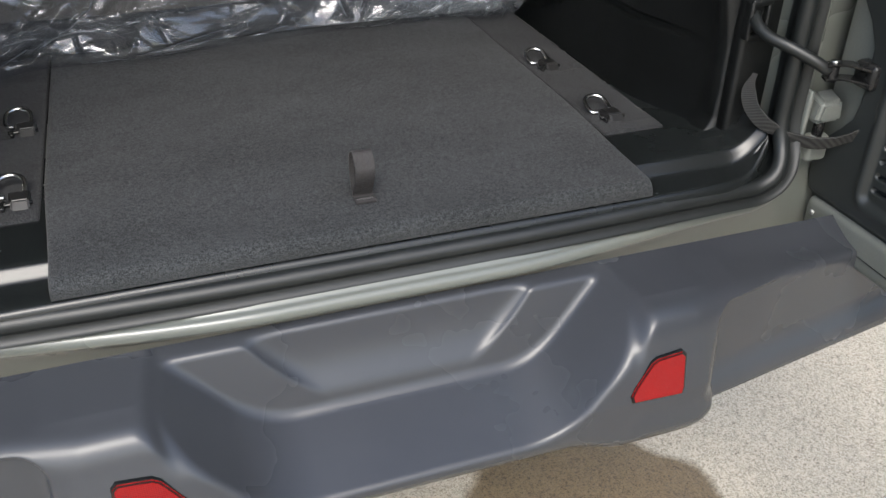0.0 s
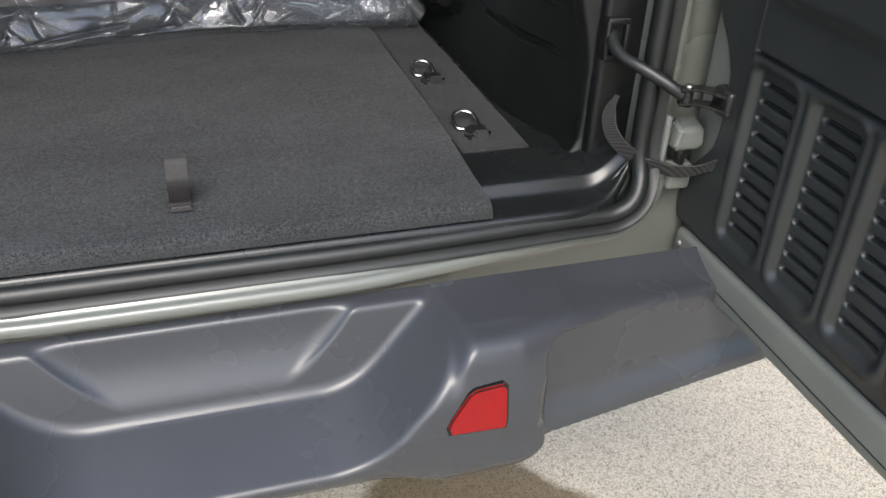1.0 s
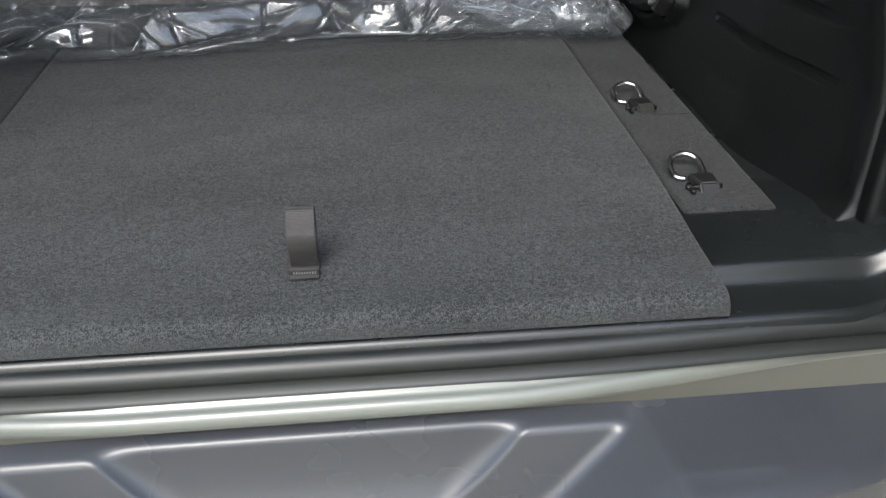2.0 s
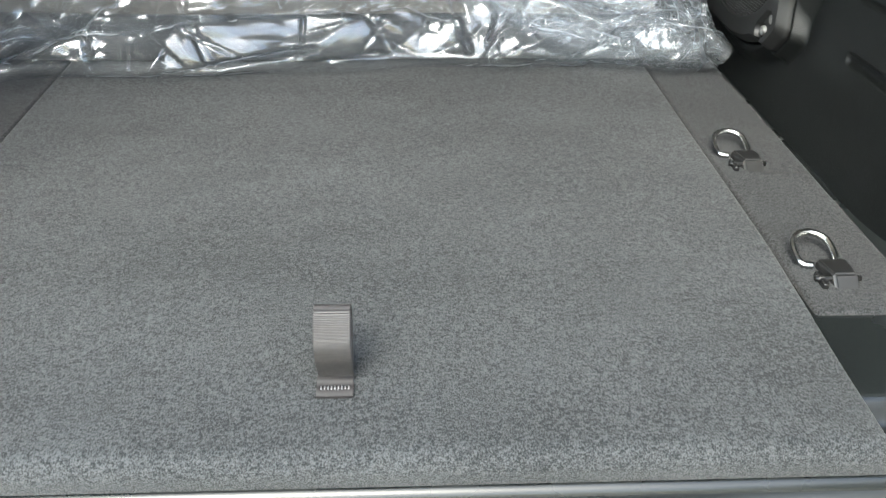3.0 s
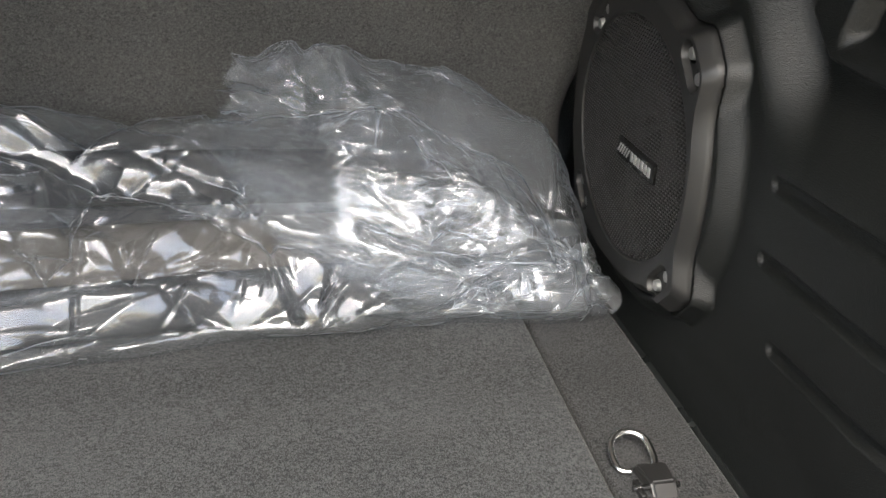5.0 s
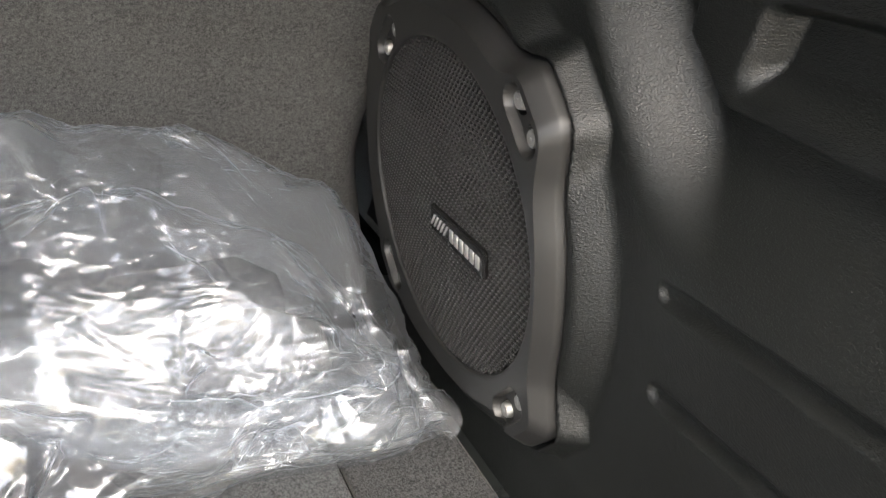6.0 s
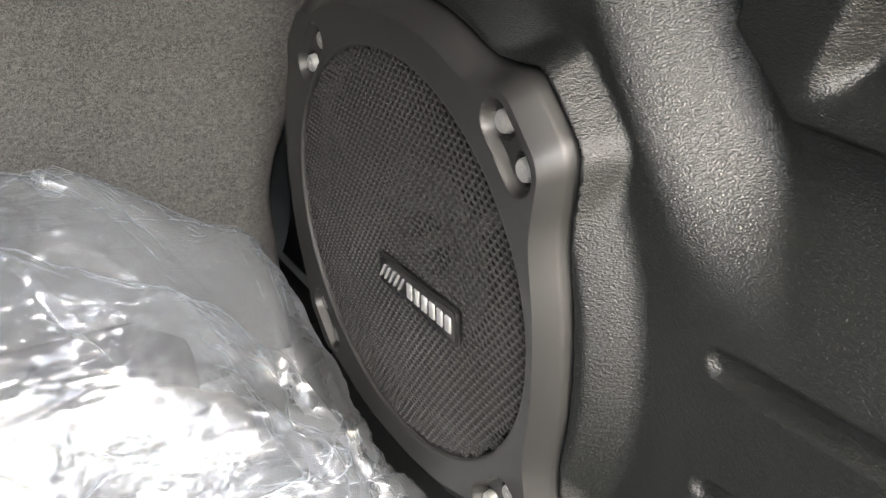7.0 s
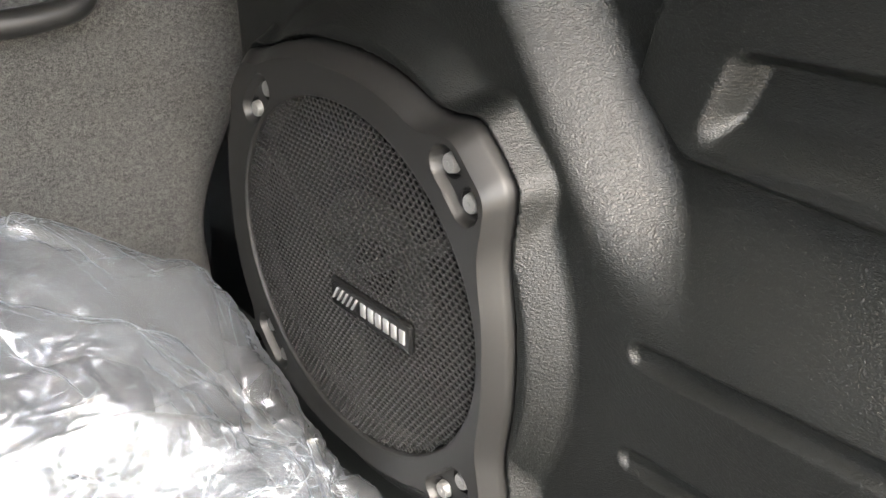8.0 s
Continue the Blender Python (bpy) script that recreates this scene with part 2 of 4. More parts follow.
PAINT = surface("grey_green_paint", (0.115, 0.123, 0.108), (0.13, 0.139, 0.123), 0.28, 0.0, 3.0, 900.0, 0.02, 0.0001, 0.04, 0.5)
PAINT_DULL = surface("grey_green_inner_paint", (0.115, 0.123, 0.111), (0.145, 0.153, 0.139), 0.42, 0.0, 7.0, 300.0, 0.06, 0.0003, 0.08, 0.1)
STEEL = surface("bright_steel", (0.55, 0.55, 0.54), (0.7, 0.7, 0.68), 0.2, 1.0, 40.0, 500.0, 0.05, 0.0002, 0.08)
BOLT = surface("zinc_screw", (0.30, 0.30, 0.29), (0.42, 0.42, 0.41), 0.5, 0.8, 90.0, 900.0, 0.2, 0.0003, 0.1)
BLACK_METAL = surface("black_enamelled_metal", (0.010, 0.010, 0.010), (0.02, 0.02, 0.02), 0.25, 0.2, 20.0, 600.0, 0.08, 0.0002, 0.08)
GRILLE = surface("black_grille_mesh", (0.020, 0.020, 0.020), (0.030, 0.030, 0.030), 0.34, 0.0, 20.0, 800.0, 0.05, 0.0002, 0.06)
CONE = surface("speaker_cone_black", (0.001, 0.001, 0.001), (0.002, 0.002, 0.002), 0.9, 0, 20.0, 500.0, 0.1, 0.0003, spec=0.05)
BADGE = surface("badge_black", (0.004, 0.004, 0.004), (0.008, 0.008, 0.008), 0.25, 0, 30.0, 900.0, 0.03, 0.0001)
SILVER = surface("badge_silver", (0.30, 0.30, 0.30), (0.40, 0.40, 0.40), 0.35, 0.6, 60.0, 900.0, 0.03, 0.0001)
STRAP = webbing("grey_webbing", (0.016, 0.015, 0.015), (0.058, 0.055, 0.055), 1500.0)
BOOT = webbing("dark_webbing", (0.010, 0.010, 0.010), (0.042, 0.042, 0.040), 520.0, 'DIAGONAL')
TIE_BASE = surface("tie_down_black", (0.008, 0.008, 0.008), (0.015, 0.015, 0.015), 0.34, 0.0, 30.0, 900.0, 0.08, 0.0002, 0.06)
ROLL = surface("dark_rolled_vinyl", (0.018, 0.020, 0.023), (0.042, 0.043, 0.046), 0.7, 0, 9.0, 500.0, 0.2, 0.0006, spec=0.1)
ROLL_B = surface("taupe_rolled_cloth", (0.055, 0.052, 0.047), (0.09, 0.085, 0.078), 0.75, 0, 9.0, 500.0, 0.2, 0.0006, spec=0.15)
FILM = film("clear_polythene", -0.010, 0.09, 0.06, (0.95, 0.96, 0.97), 1.4, 0.24, 0.5, 0.016)
FILM_MILKY = film("milky_polythene", -0.014, 0.14, 0.05, (0.92, 0.935, 0.955), 1.0, 0.2, 0.40, 0.016)
# pale tone of the unseen roof, raised to bounce light onto the bag
LINER = surface("unseen_headliner_grey", (0.32, 0.32, 0.315), (0.39, 0.39, 0.385), 0.9, 0, 5.0, 600.0, 0.2, 0.0005)
UNDER = surface("underbody_black", (0.01, 0.01, 0.01), (0.02, 0.02, 0.02), 0.8, 0, 5.0, 200.0, 0.2, 0.001)
GROUND = concrete("exposed_aggregate_concrete")


def reflector_material():
    """Red prismatic plastic: a fine grid of moulded prisms under a glossy face."""
    m, n, l, b = nodes_of("red_reflector")
    co = n.new("ShaderNodeTexCoord").outputs["Object"]
    waves = []
    for way in ('X', 'Z'):
        w = n.new("ShaderNodeTexWave")
        w.bands_direction = way
        w.inputs["Scale"].default_value = 130.0
        l.new(co, w.inputs["Vector"])
        waves.append(w.outputs["Fac"])
    mul = n.new("ShaderNodeMath")
    mul.operation = 'MULTIPLY'
    l.new(waves[0], mul.inputs[0])
    l.new(waves[1], mul.inputs[1])
    l.new(ramp(n, l, mul.outputs[0], (0.24, 0.003, 0.004), (0.10, 0.001, 0.002), 0.1, 0.7), b.inputs["Base Color"])
    b.inputs["Roughness"].default_value = 0.14
    b.inputs["Specular IOR Level"].default_value = 0.35
    bp = n.new("ShaderNodeBump")
    bp.inputs["Strength"].default_value, bp.inputs["Distance"].default_value = 0.5, 0.0008
    l.new(mul.outputs[0], bp.inputs["Height"])
    l.new(bp.outputs["Normal"], b.inputs["Normal"])
    return m


REFLECTOR = reflector_material()


# ---- building helpers ----
def thing(name, base, label, category, group="", kind=""):
    ob = new(name)
    ob.empty_display_size = 0.02
    ob.location = base
    return tagged(ob, label, category, group, kind)


def adopt(ob, parent):
    """Makes ob, modelled in world coordinates, a part of parent."""
    ob.parent = parent
    if parent.data is None:
        ob.matrix_parent_inverse = Matrix.Translation(parent.location).inverted()
    return ob


def part(name, mesh, material, parent=None, label=""):
    if isinstance(mesh, bmesh.types.BMesh):
        me = bpy.data.meshes.new(name)
        mesh.to_mesh(me)
        mesh.free()
        mesh = me
    if not mesh.materials:
        mesh.materials.append(material)
    ob = new(name, mesh)
    if parent is not None:
        adopt(ob, parent)
    return tagged(ob, label)


def from_arrays(verts, faces, smooth=True):
    me = bpy.data.meshes.new("mesh")
    me.from_pydata([tuple(v) for v in verts], [], faces)
    me.validate()
    me.update()
    if smooth:
        me.polygons.foreach_set("use_smooth", [True] * len(me.polygons))
    return me


def grid(P, smooth=True, keep=None, flip=False, close=False):
    """A mesh from an array of points (rows, columns, 3). keep: which cells stay. close: the last row joins the first."""
    r, c = P.shape[:2]
    ids = np.arange(r * c).reshape(r, c)
    nxt = np.roll(ids, -1, 0) if close else ids[1:]
    cur = ids if close else ids[:-1]
    q = np.stack([cur[:, :-1], cur[:, 1:], nxt[:, 1:], nxt[:, :-1]], -1)
    if flip:
        q = q[..., ::-1]
    if keep is not None:
        q = q[keep]
    q = q.reshape(-1, 4)
    used = np.unique(q)
    remap = np.full(r * c, -1)
    remap[used] = np.arange(len(used))
    return from_arrays(P.reshape(-1, 3)[used].tolist(), remap[q].tolist(), smooth)


def ss(a0, a1, v):
    t = np.clip((v - a0) / (a1 - a0), 0, 1)
    return t * t * (3 - 2 * t)


def smin(p, q, k):
    h = np.clip(0.5 + 0.5 * (q - p) / k, 0, 1)
    return q * (1 - h) + p * h - k * h * (1 - h)


def smax(p, q, k):
    return -smin(-p, -q, k)


def box_mesh(x0, x1, y0, y1, z0, z1, bevel=0.004, segments=2):
    bm = bmesh.new()
    bmesh.ops.create_cube(bm, size=1)
    for v in bm.verts:
        v.co = Vector((x0 + (v.co.x + .5) * (x1 - x0), y0 + (v.co.y + .5) * (y1 - y0), z0 + (v.co.z + .5) * (z1 - z0)))
    if bevel:
        bmesh.ops.bevel(bm, geom=bm.edges[:], offset=bevel, segments=segments, profile=0.5, affect='EDGES')
    for f in bm.faces:
        f.smooth = bevel > 0
    return bm


def smooth_path(points, count):
    """count points spread along a Catmull-Rom curve through the given ones."""
    p = np.array(points, float)
    p = np.vstack([2 * p[0] - p[1], p, 2 * p[-1] - p[-2]])
    out = []
    for u in np.linspace(0, len(p) - 3 - 1e-9, count):
        i = int(u)
        t = u - i
        a0, b0, c0, d0 = p[i], p[i + 1], p[i + 2], p[i + 3]
        out.append(0.5 * ((2 * b0) + (c0 - a0) * t + (2 * a0 - 5 * b0 + 4 * c0 - d0) * t * t + (3 * b0 - a0 - 3 * c0 + d0) * t ** 3))
    return np.array(out)


def tube(points, radius, count=40, sides=12, flat=1.0):
    """A closed-ended round bar along a smooth curve; radius may be a function of 0..1."""
    c = smooth_path(points, count)
    d = np.gradient(c, axis=0)
    d /= np.linalg.norm(d, axis=1)[:, None]
    ref = np.array([0.0, 0.0, 1.0]) if abs(d[0][2]) < 0.9 else np.array([1.0, 0, 0])
    rows = []
    for i, (p, t) in enumerate(zip(c, d)):
        ref = ref - t * np.dot(ref, t)
        ref /= np.linalg.norm(ref)
        side = np.cross(t, ref)
        r = radius(i / (count - 1)) if callable(radius) else radius
        a = np.linspace(0, 2 * np.pi, sides + 1)
        rows.append(p + r * (np.cos(a)[:, None] * ref * flat + np.sin(a)[:, None] * side))
    rows = [np.repeat(c[:1], sides + 1, 0)] + rows + [np.repeat(c[-1:], sides + 1, 0)]
    me = grid(np.array(rows))
    bm = bmesh.new()
    bm.from_mesh(me)
    bmesh.ops.remove_doubles(bm, verts=bm.verts[:], dist=1e-6)
    bmesh.ops.recalc_face_normals(bm, faces=bm.faces[:])
    for f in bm.faces:
        f.smooth = True
    return bm


def band(points, across, width, thick, count=60):
    """A flat strap along a smooth curve. across: a vector, or a function of 0..1, along its width."""
    c = smooth_path(points, count)
    d = np.gradient(c, axis=0)
    d /= np.linalg.norm(d, axis=1)[:, None]
    rows = []
    for i, (p, t) in enumerate(zip(c, d)):
        w = np.array(across(i / (count - 1)) if callable(across) else across, float)
        w = w - t * np.dot(w, t)
        w /= np.linalg.norm(w)
        nrm = np.cross(t, w)
        q = [(-.5, .5), (-.46, .5), (.46, .5), (.5, .5), (.5, -.5), (.46, -.5), (-.46, -.5), (-.5, -.5), (-.5, .5)]
        wd = width(i / (count - 1)) if callable(width) else width
        rows.append([p + w * wd * s + nrm * thick * h for s, h in q])
    return grid(np.array(rows))


def loft_x(profile, xs, bow=None):
    """A profile of (y, z) carried along x."""
    pr = np.array(profile)
    P = np.zeros((len(xs), len(pr), 3))
    for i, x in enumerate(xs):
        P[i, :, 0] = x
        P[i, :, 1:] = pr
        if bow:
            P[i, :, 1] += bow(x)
    return P


# ---- ground ----
bm = bmesh.new()
bmesh.ops.create_grid(bm, x_segments=60, y_segments=60, size=60)
tagged(part("ground", bm, GROUND), "pale exposed aggregate concrete with a damp stain", "ground", kind="structure")


# ---- bumper: moulded solid met by rays from behind and above ----
def bumper_solid(x, y, z):
    X = np.abs(x)
    # horn: the full-depth part with the reflector, on either side of the step
    back = -0.181 - 0.18 * np.clip(0.71 - z, -0.1, 0.03) + 0.25 * np.clip(X - 0.33, 0, 1) ** 2
    top = 0.7985 + 0.12 * np.clip(y, -0.3, 0.0) - 0.5 * np.clip(-0.115 - y, 0, 1)
    horn = smax(smax(back - y, z - top, 0.036), X - 0.414, 0.034)
    horn = smax(horn, 0.588 + 0.023 * ss(0.282, 0.19, X) - z, 0.036)
    # wing: sweeps forward to the corner, with a flat panel let into its rear face
    face = -0.137 + 0.18 * np.clip(X - 0.43, -0.05, 1) - 0.020 * ss(0.675, 0.625, z)
    wtop = 0.800 + 0.10 * np.clip(y + 0.02, -0.3, 0.0) - 0.10 * np.clip(X - 0.46, 0, 1) * ss(0.0, -0.08, y)
    wbot = 0.618 - 0.02 * np.clip(X - 0.43, 0, 1)
    wing = smax(smax(face - 0.018 - y, (z - wtop) * 0.95, 0.034), wbot - z, 0.02)
    qx, qz = 0.412 + 0.034 - X, z - (0.777 - 0.034)
    corner = np.minimum(np.maximum(qx, qz), 0) + np.hypot(np.maximum(qx, 0), np.maximum(qz, 0)) - 0.034
    wing = smax(wing, -smax(corner, y - face, 0.004), 0.006)
    wing = smax(wing, 0.30 - X, 0.01)
    s = smin(horn, wing, 0.018)
    # step let into the middle: sloping tread, splayed sides, leaning wall
    wall = (y + 0.050 + 0.25 * (0.79 - z)) * 0.97
    tread = (0.690 + (y + 0.075) * 0.40 - z) * 0.93
    side = 0.66 * (X - 0.190) + 0.24 * (y + 0.08) - 0.712 * (z - 0.693)
    tray = smax(smax(side, tread, 0.034), wall, 0.010)
    # scoop in the step's wall
    sc = smax((X - 0.127 - (z - 0.718) * 0.87) * 0.75, (0.712 + (y + 0.068) * 1.7 - z) * 0.5, 0.022)
    sc = smax(smax(sc, y + 0.038, 0.022), -0.080 - y, 0.002)
    tray = smin(tray, sc, 0.003)
    return smax(s, -tray, 0.008)


def cast_surface(solid, start, way, reach, steps=90):
    """Where rays from start along way first meet the solid; a miss goes to reach."""
    d = np.zeros(start.shape[:2])
    for _ in range(steps):
        p = start + way * d[..., None]
        f = solid(p[..., 0], p[..., 1], p[..., 2])
        d = np.clip(d + np.clip(f * 0.7, -0.02, 0.05), 0, reach)
    p = start + way * d[..., None]
    return p, solid(p[..., 0], p[..., 1], p[..., 2])


xs = np.linspace(-1.0, 1.0, 900)
qs = np.linspace(-0.03, 0.42, 300)
down = np.array([0.0, math.cos(radians(38)), -math.sin(radians(38))])
upq = np.array([0.0, math.sin(radians(38)), math.cos(radians(38))])
origin = np.array([0.0, -0.45, 0.85])
S = origin + qs[:, None, None] * upq - 0.20 * upq
S = np.repeat(S, len(xs), 1)
S[..., 0] = xs
P, err = cast_surface(bumper_solid, S, down, 0.9)
ok = (np.abs(err) < 0.004) & (P[..., 1] < 0.14)
keep = ok[:-1, :-1] & ok[1:, :-1] & ok[:-1, 1:] & ok[1:, 1:]
bumper = thing("rear_bumper", (0, -0.05, 0.55), "dark grey grained plastic rear bumper with moulded step", "bumper")
part("bumper_cover", grid(P, True, keep, True), BUMPER, bumper)
part("bumper_core", box_mesh(-0.38, 0.38, 0.0, 0.10, 0.62, 0.70, 0.01), UNDER, bumper, "black inner bumper beam")


def reflector(sign):
    """A red reflector with one clipped corner in a dark rim."""
    outline = [(x - 0.005, z - 0.003) for x, z in ((0.284, 0.684), (0.357, 0.681), (0.360, 0.690), (0.360, 0.738), (0.354, 0.744), (0.318, 0.741), (0.309, 0.736), (0.286, 0.705), (0.281, 0.694))]
    cx = sum(p[0] for p in outline) / len(outline)
    cz = sum(p[1] for p in outline) / len(outline)

    def plate(scale, y0, y1):
        bm = bmesh.new()
        ring0 = [bm.verts.new((sign * (cx + (x - cx) * scale), y1 + 0.18 * (z - 0.71), cz + (z - cz) * scale)) for x, z in outline]
        ring1 = [bm.verts.new((v.co.x, y0 + 0.18 * (v.co.z - 0.71), v.co.z)) for v in ring0]
        bm.faces.new(ring1)
        for i in range(len(ring0)):
            j = (i + 1) % len(ring0)
            bm.faces.new((ring0[i], ring0[j], ring1[j], ring1[i]))
        bmesh.ops.recalc_face_normals(bm, faces=bm.faces[:])
        bmesh.ops.bevel(bm, geom=[e for e in bm.edges if e.verts[0] in ring1 and e.verts[1] in ring1], offset=0.002, segments=2, affect='EDGES')
        return bm
    rim = part("reflector_rim", plate(1.03, -0.1832, -0.165), BADGE, bumper, "black reflector surround")
    part("reflector", plate(0.985, -0.1842, -0.168), REFLECTOR, rim, "red prismatic reflector")


reflector(1)
reflector(-1)


# ---- body opening: painted flange and rubber seal carried round the opening ----
OPEN_X, OPEN_Z, OPEN_R = 0.634, 0.832, 0.075


def opening_frame(n_arc=14, top=1.75):
    """Points (x, z), outward directions and an arc position along the U of the opening."""
    pts, outs = [], []
    for z in np.linspace(top, OPEN_Z + OPEN_R, 40):
        pts.append((-OPEN_X, z)), outs.append((-1, 0))
    for a0 in np.linspace(np.pi, 1.5 * np.pi, n_arc)[1:]:
        pts.append((-OPEN_X + OPEN_R + OPEN_R * np.cos(a0), OPEN_Z + OPEN_R + OPEN_R * np.sin(a0))), outs.append((np.cos(a0), np.sin(a0)))
    for x in np.linspace(-OPEN_X + OPEN_R, OPEN_X - OPEN_R, 90)[1:]:
        pts.append((x, OPEN_Z)), outs.append((0, -1))
    for a0 in np.linspace(1.5 * np.pi, 2 * np.pi, n_arc)[1:]:
        pts.append((OPEN_X - OPEN_R + OPEN_R * np.cos(a0), OPEN_Z + OPEN_R + OPEN_R * np.sin(a0))), outs.append((np.cos(a0), np.sin(a0)))
    for z in np.linspace(OPEN_Z + OPEN_R, top, 40)[1:]:
        pts.append((OPEN_X, z)), outs.append((1, 0))
    return np.array(pts), np.array(outs)


def carry(profile, bow=0.042):
    """Carries a profile of (outward, y) round the opening; the sill bows a little rearwards."""
    pts, outs = opening_frame()
    P = np.zeros((len(pts), len(profile), 3))
    for k, (d, y) in enumerate(profile):
        P[:, k, 0] = pts[:, 0] + outs[:, 0] * d
        P[:, k, 2] = pts[:, 1] + outs[:, 1] * d
        P[:, k, 1] = y + bow * ss(0.15, 0.60, np.abs(pts[:, 0])) + 0.034 * ss(0.01, 0.11, pts[:, 1] - OPEN_Z)
    return P


part("sill", grid(carry([(-0.004, 0.05), (-0.004, 0.02), (-0.003, -0.006), (-0.001, -0.015), (0.002, -0.021), (0.005, -0.0235), (0.008, -0.0255), (0.0085, -0.029), (0.010, -0.033), (0.014, -0.0358),
                         (0.020, -0.0365), (0.025, -0.0345), (0.030, -0.029), (0.0335, -0.021), (0.036, -0.008), (0.06, 0.0), (0.12, 0.002), (0.20, 0.006)])), PAINT)
tagged(bpy.data.objects["sill"], "glossy grey-green painted tailgate opening flange", "sill", kind="structure")
seal = []
for a0 in np.linspace(-0.35 * np.pi, 1.15 * np.pi, 14):
    seal.append((-0.016 - 0.012 * np.sin(a0), -0.005 - 0.013 * np.cos(a0)))
tagged(part("weatherstrip", grid(carry([(0.0045, -0.0225), (0.0, -0.0215)] + seal + [(-0.012, 0.03)], 0.012)), RUBBER), "black rubber tailgate weatherstrip along the opening", "seal", kind="structure")

# rear body corners outside the opening, and an unseen underbody added to shade the ground
for sx, nm in ((1, "corner_panel_right"), (-1, "corner_panel_left")):
    tagged(part(nm, box_mesh(*sorted((sx * 0.755, sx * 0.80)), 0.035, 2.4, 0.55, 1.30, 0.015), PAINT), "grey-green painted body side panel", "body panel", kind="structure")
tagged(part("underbody", box_mesh(-0.52, 0.52, 0.30, 3.6, 0.50, 0.80, 0.02), UNDER), "unseen black underbody block that shades the ground", "underbody", kind="structure")
tagged(part("floor_pan", box_mesh(-0.60, 0.60, 0.028, 2.4, 0.80, 0.858, 0.004), SCUFF), "black plastic cargo floor pan", "floor", kind="structure")

# scuff plate: a stepped black plastic moulding across the sill and beside the carpet
prof = [(-0.004, 0.846), (-0.004, 0.862), (0.000, 0.8665), (0.006, 0.868), (0.024, 0.867), (0.036, 0.8685), (0.044, 0.8695), (0.048, 0.8708), (0.0515, 0.8735), (0.0550, 0.8780), (0.0595, 0.8838), (0.0625, 0.8862), (0.068, 0.8874), (0.095, 0.8876), (0.17, 0.884), (0.30, 0.880), (0.98, 0.876)]
SP = loft_x(prof, np.linspace(-0.605, 0.605, 160))
turn_up = np.clip((np.abs(SP[..., 0]) - 0.545) / 0.06, 0, 1)
SP[..., 2] += 0.040 * turn_up ** 2
SP[..., 1] += 0.045 * np.clip((np.abs(SP[..., 0]) - 0.50) / 0.105, 0, 1) ** 2 * ss(0.05, 0.0, SP[..., 1])
tagged(part("scuff_plate", grid(SP, True, None, True), SCUFF), "glossy black plastic load sill trim", "sill trim", kind="structure")


# ---- cargo floor: carpeted panel and side strips ----
def carpet_slab(half_w, y0, y1, z_top, thick, edge, offset=0.0, seed=1, taper=0.0, nx=120, ny=140, lip=0.0):
    """A carpet-wrapped board with rolled edges and a slightly uneven top."""
    rng = np.random.RandomState(seed)
    u = np.concatenate([-1 + edge * (1 - np.cos(np.linspace(0, np.pi / 2, 8))) / half_w, np.linspace(-1 + edge / half_w, 1 - edge / half_w, nx)[1:-1], 1 - edge * (1 - np.cos(np.linspace(np.pi / 2, 0, 8))) / half_w])
    L, side, edge = y1 - y0, edge, lip or edge
    v = np.concatenate([edge * (1 - np.cos(np.linspace(0, np.pi / 2, 8))) / L, np.linspace(edge / L, 1 - edge / L, ny)[1:-1], 1 - edge * (1 - np.cos(np.linspace(np.pi / 2, 0, 8))) / L])
    U, V = np.meshgrid(u, v)
    w = half_w - taper * (1 - ss(0.0, 0.30, V))
    X = U * w + offset
    Y = y0 + V * L
    du = np.clip((1 - np.abs(U)) * half_w / side, 0, 1)
    dv = np.clip(np.minimum(V, 1 - V) * L / edge, 0, 1)
    drop = side * (1 - np.sqrt(1 - (1 - du) ** 2)) + edge * (1 - np.sqrt(1 - (1 - dv) ** 2))
    ph = rng.rand(6) * 6.28
    wav = 0.0003 * (np.sin(X * 21 + ph[0]) * np.sin(Y * 17 + ph[1]) + np.sin(X * 47 + ph[2]) * np.sin(Y * 53 + ph[3]))
    Z = z_top - np.minimum(drop, thick) + wav
    # skirt down to the underside
    P = np.stack([X, Y, Z], -1)
    low = P.copy()
    low[..., 2] = z_top - thick
    P = np.concatenate([low[:1], P, low[-1:]], 0)
    side0, side1 = P[:, :1].copy(), P[:, -1:].copy()
    side0[..., 2] = side1[..., 2] = z_top - thick
    return grid(np.concatenate([side0, P, side1], 1))


MAT_Z, SIDE_Z = 0.894, 0.888
panel = thing("cargo_floor_panel", (0, 0.5, 0.87), "charcoal grey carpeted cargo floor board", "floor panel")
part("carpet_board", carpet_slab(0.399, 0.0, 0.99, MAT_Z, 0.024, 0.006, taper=0.010, lip=0.016), CARPET, panel)

for sx, sd in ((1, 3), (-1, 4)):
    st = thing("side_carpet", (sx * 0.457, 0.57, 0.87), "dark grey carpet strip along the cargo side", "carpet", "cargo side carpets")
    part("carpet_strip", carpet_slab(0.0525, 0.168, 0.99, SIDE_Z, 0.014, 0.005, sx * 0.4555, sd, nx=24), CARPET_SIDE, st)
    for yc in (0.199, 0.428):
        part("cut_slit", box_mesh(*sorted((sx * 0.448, sx * 0.503)), yc - 0.0011, yc + 0.0011, SIDE_Z - 0.004, SIDE_Z + 0.0006, 0.0004, 1), UNDER, st, "dark slit cut in the carpet")

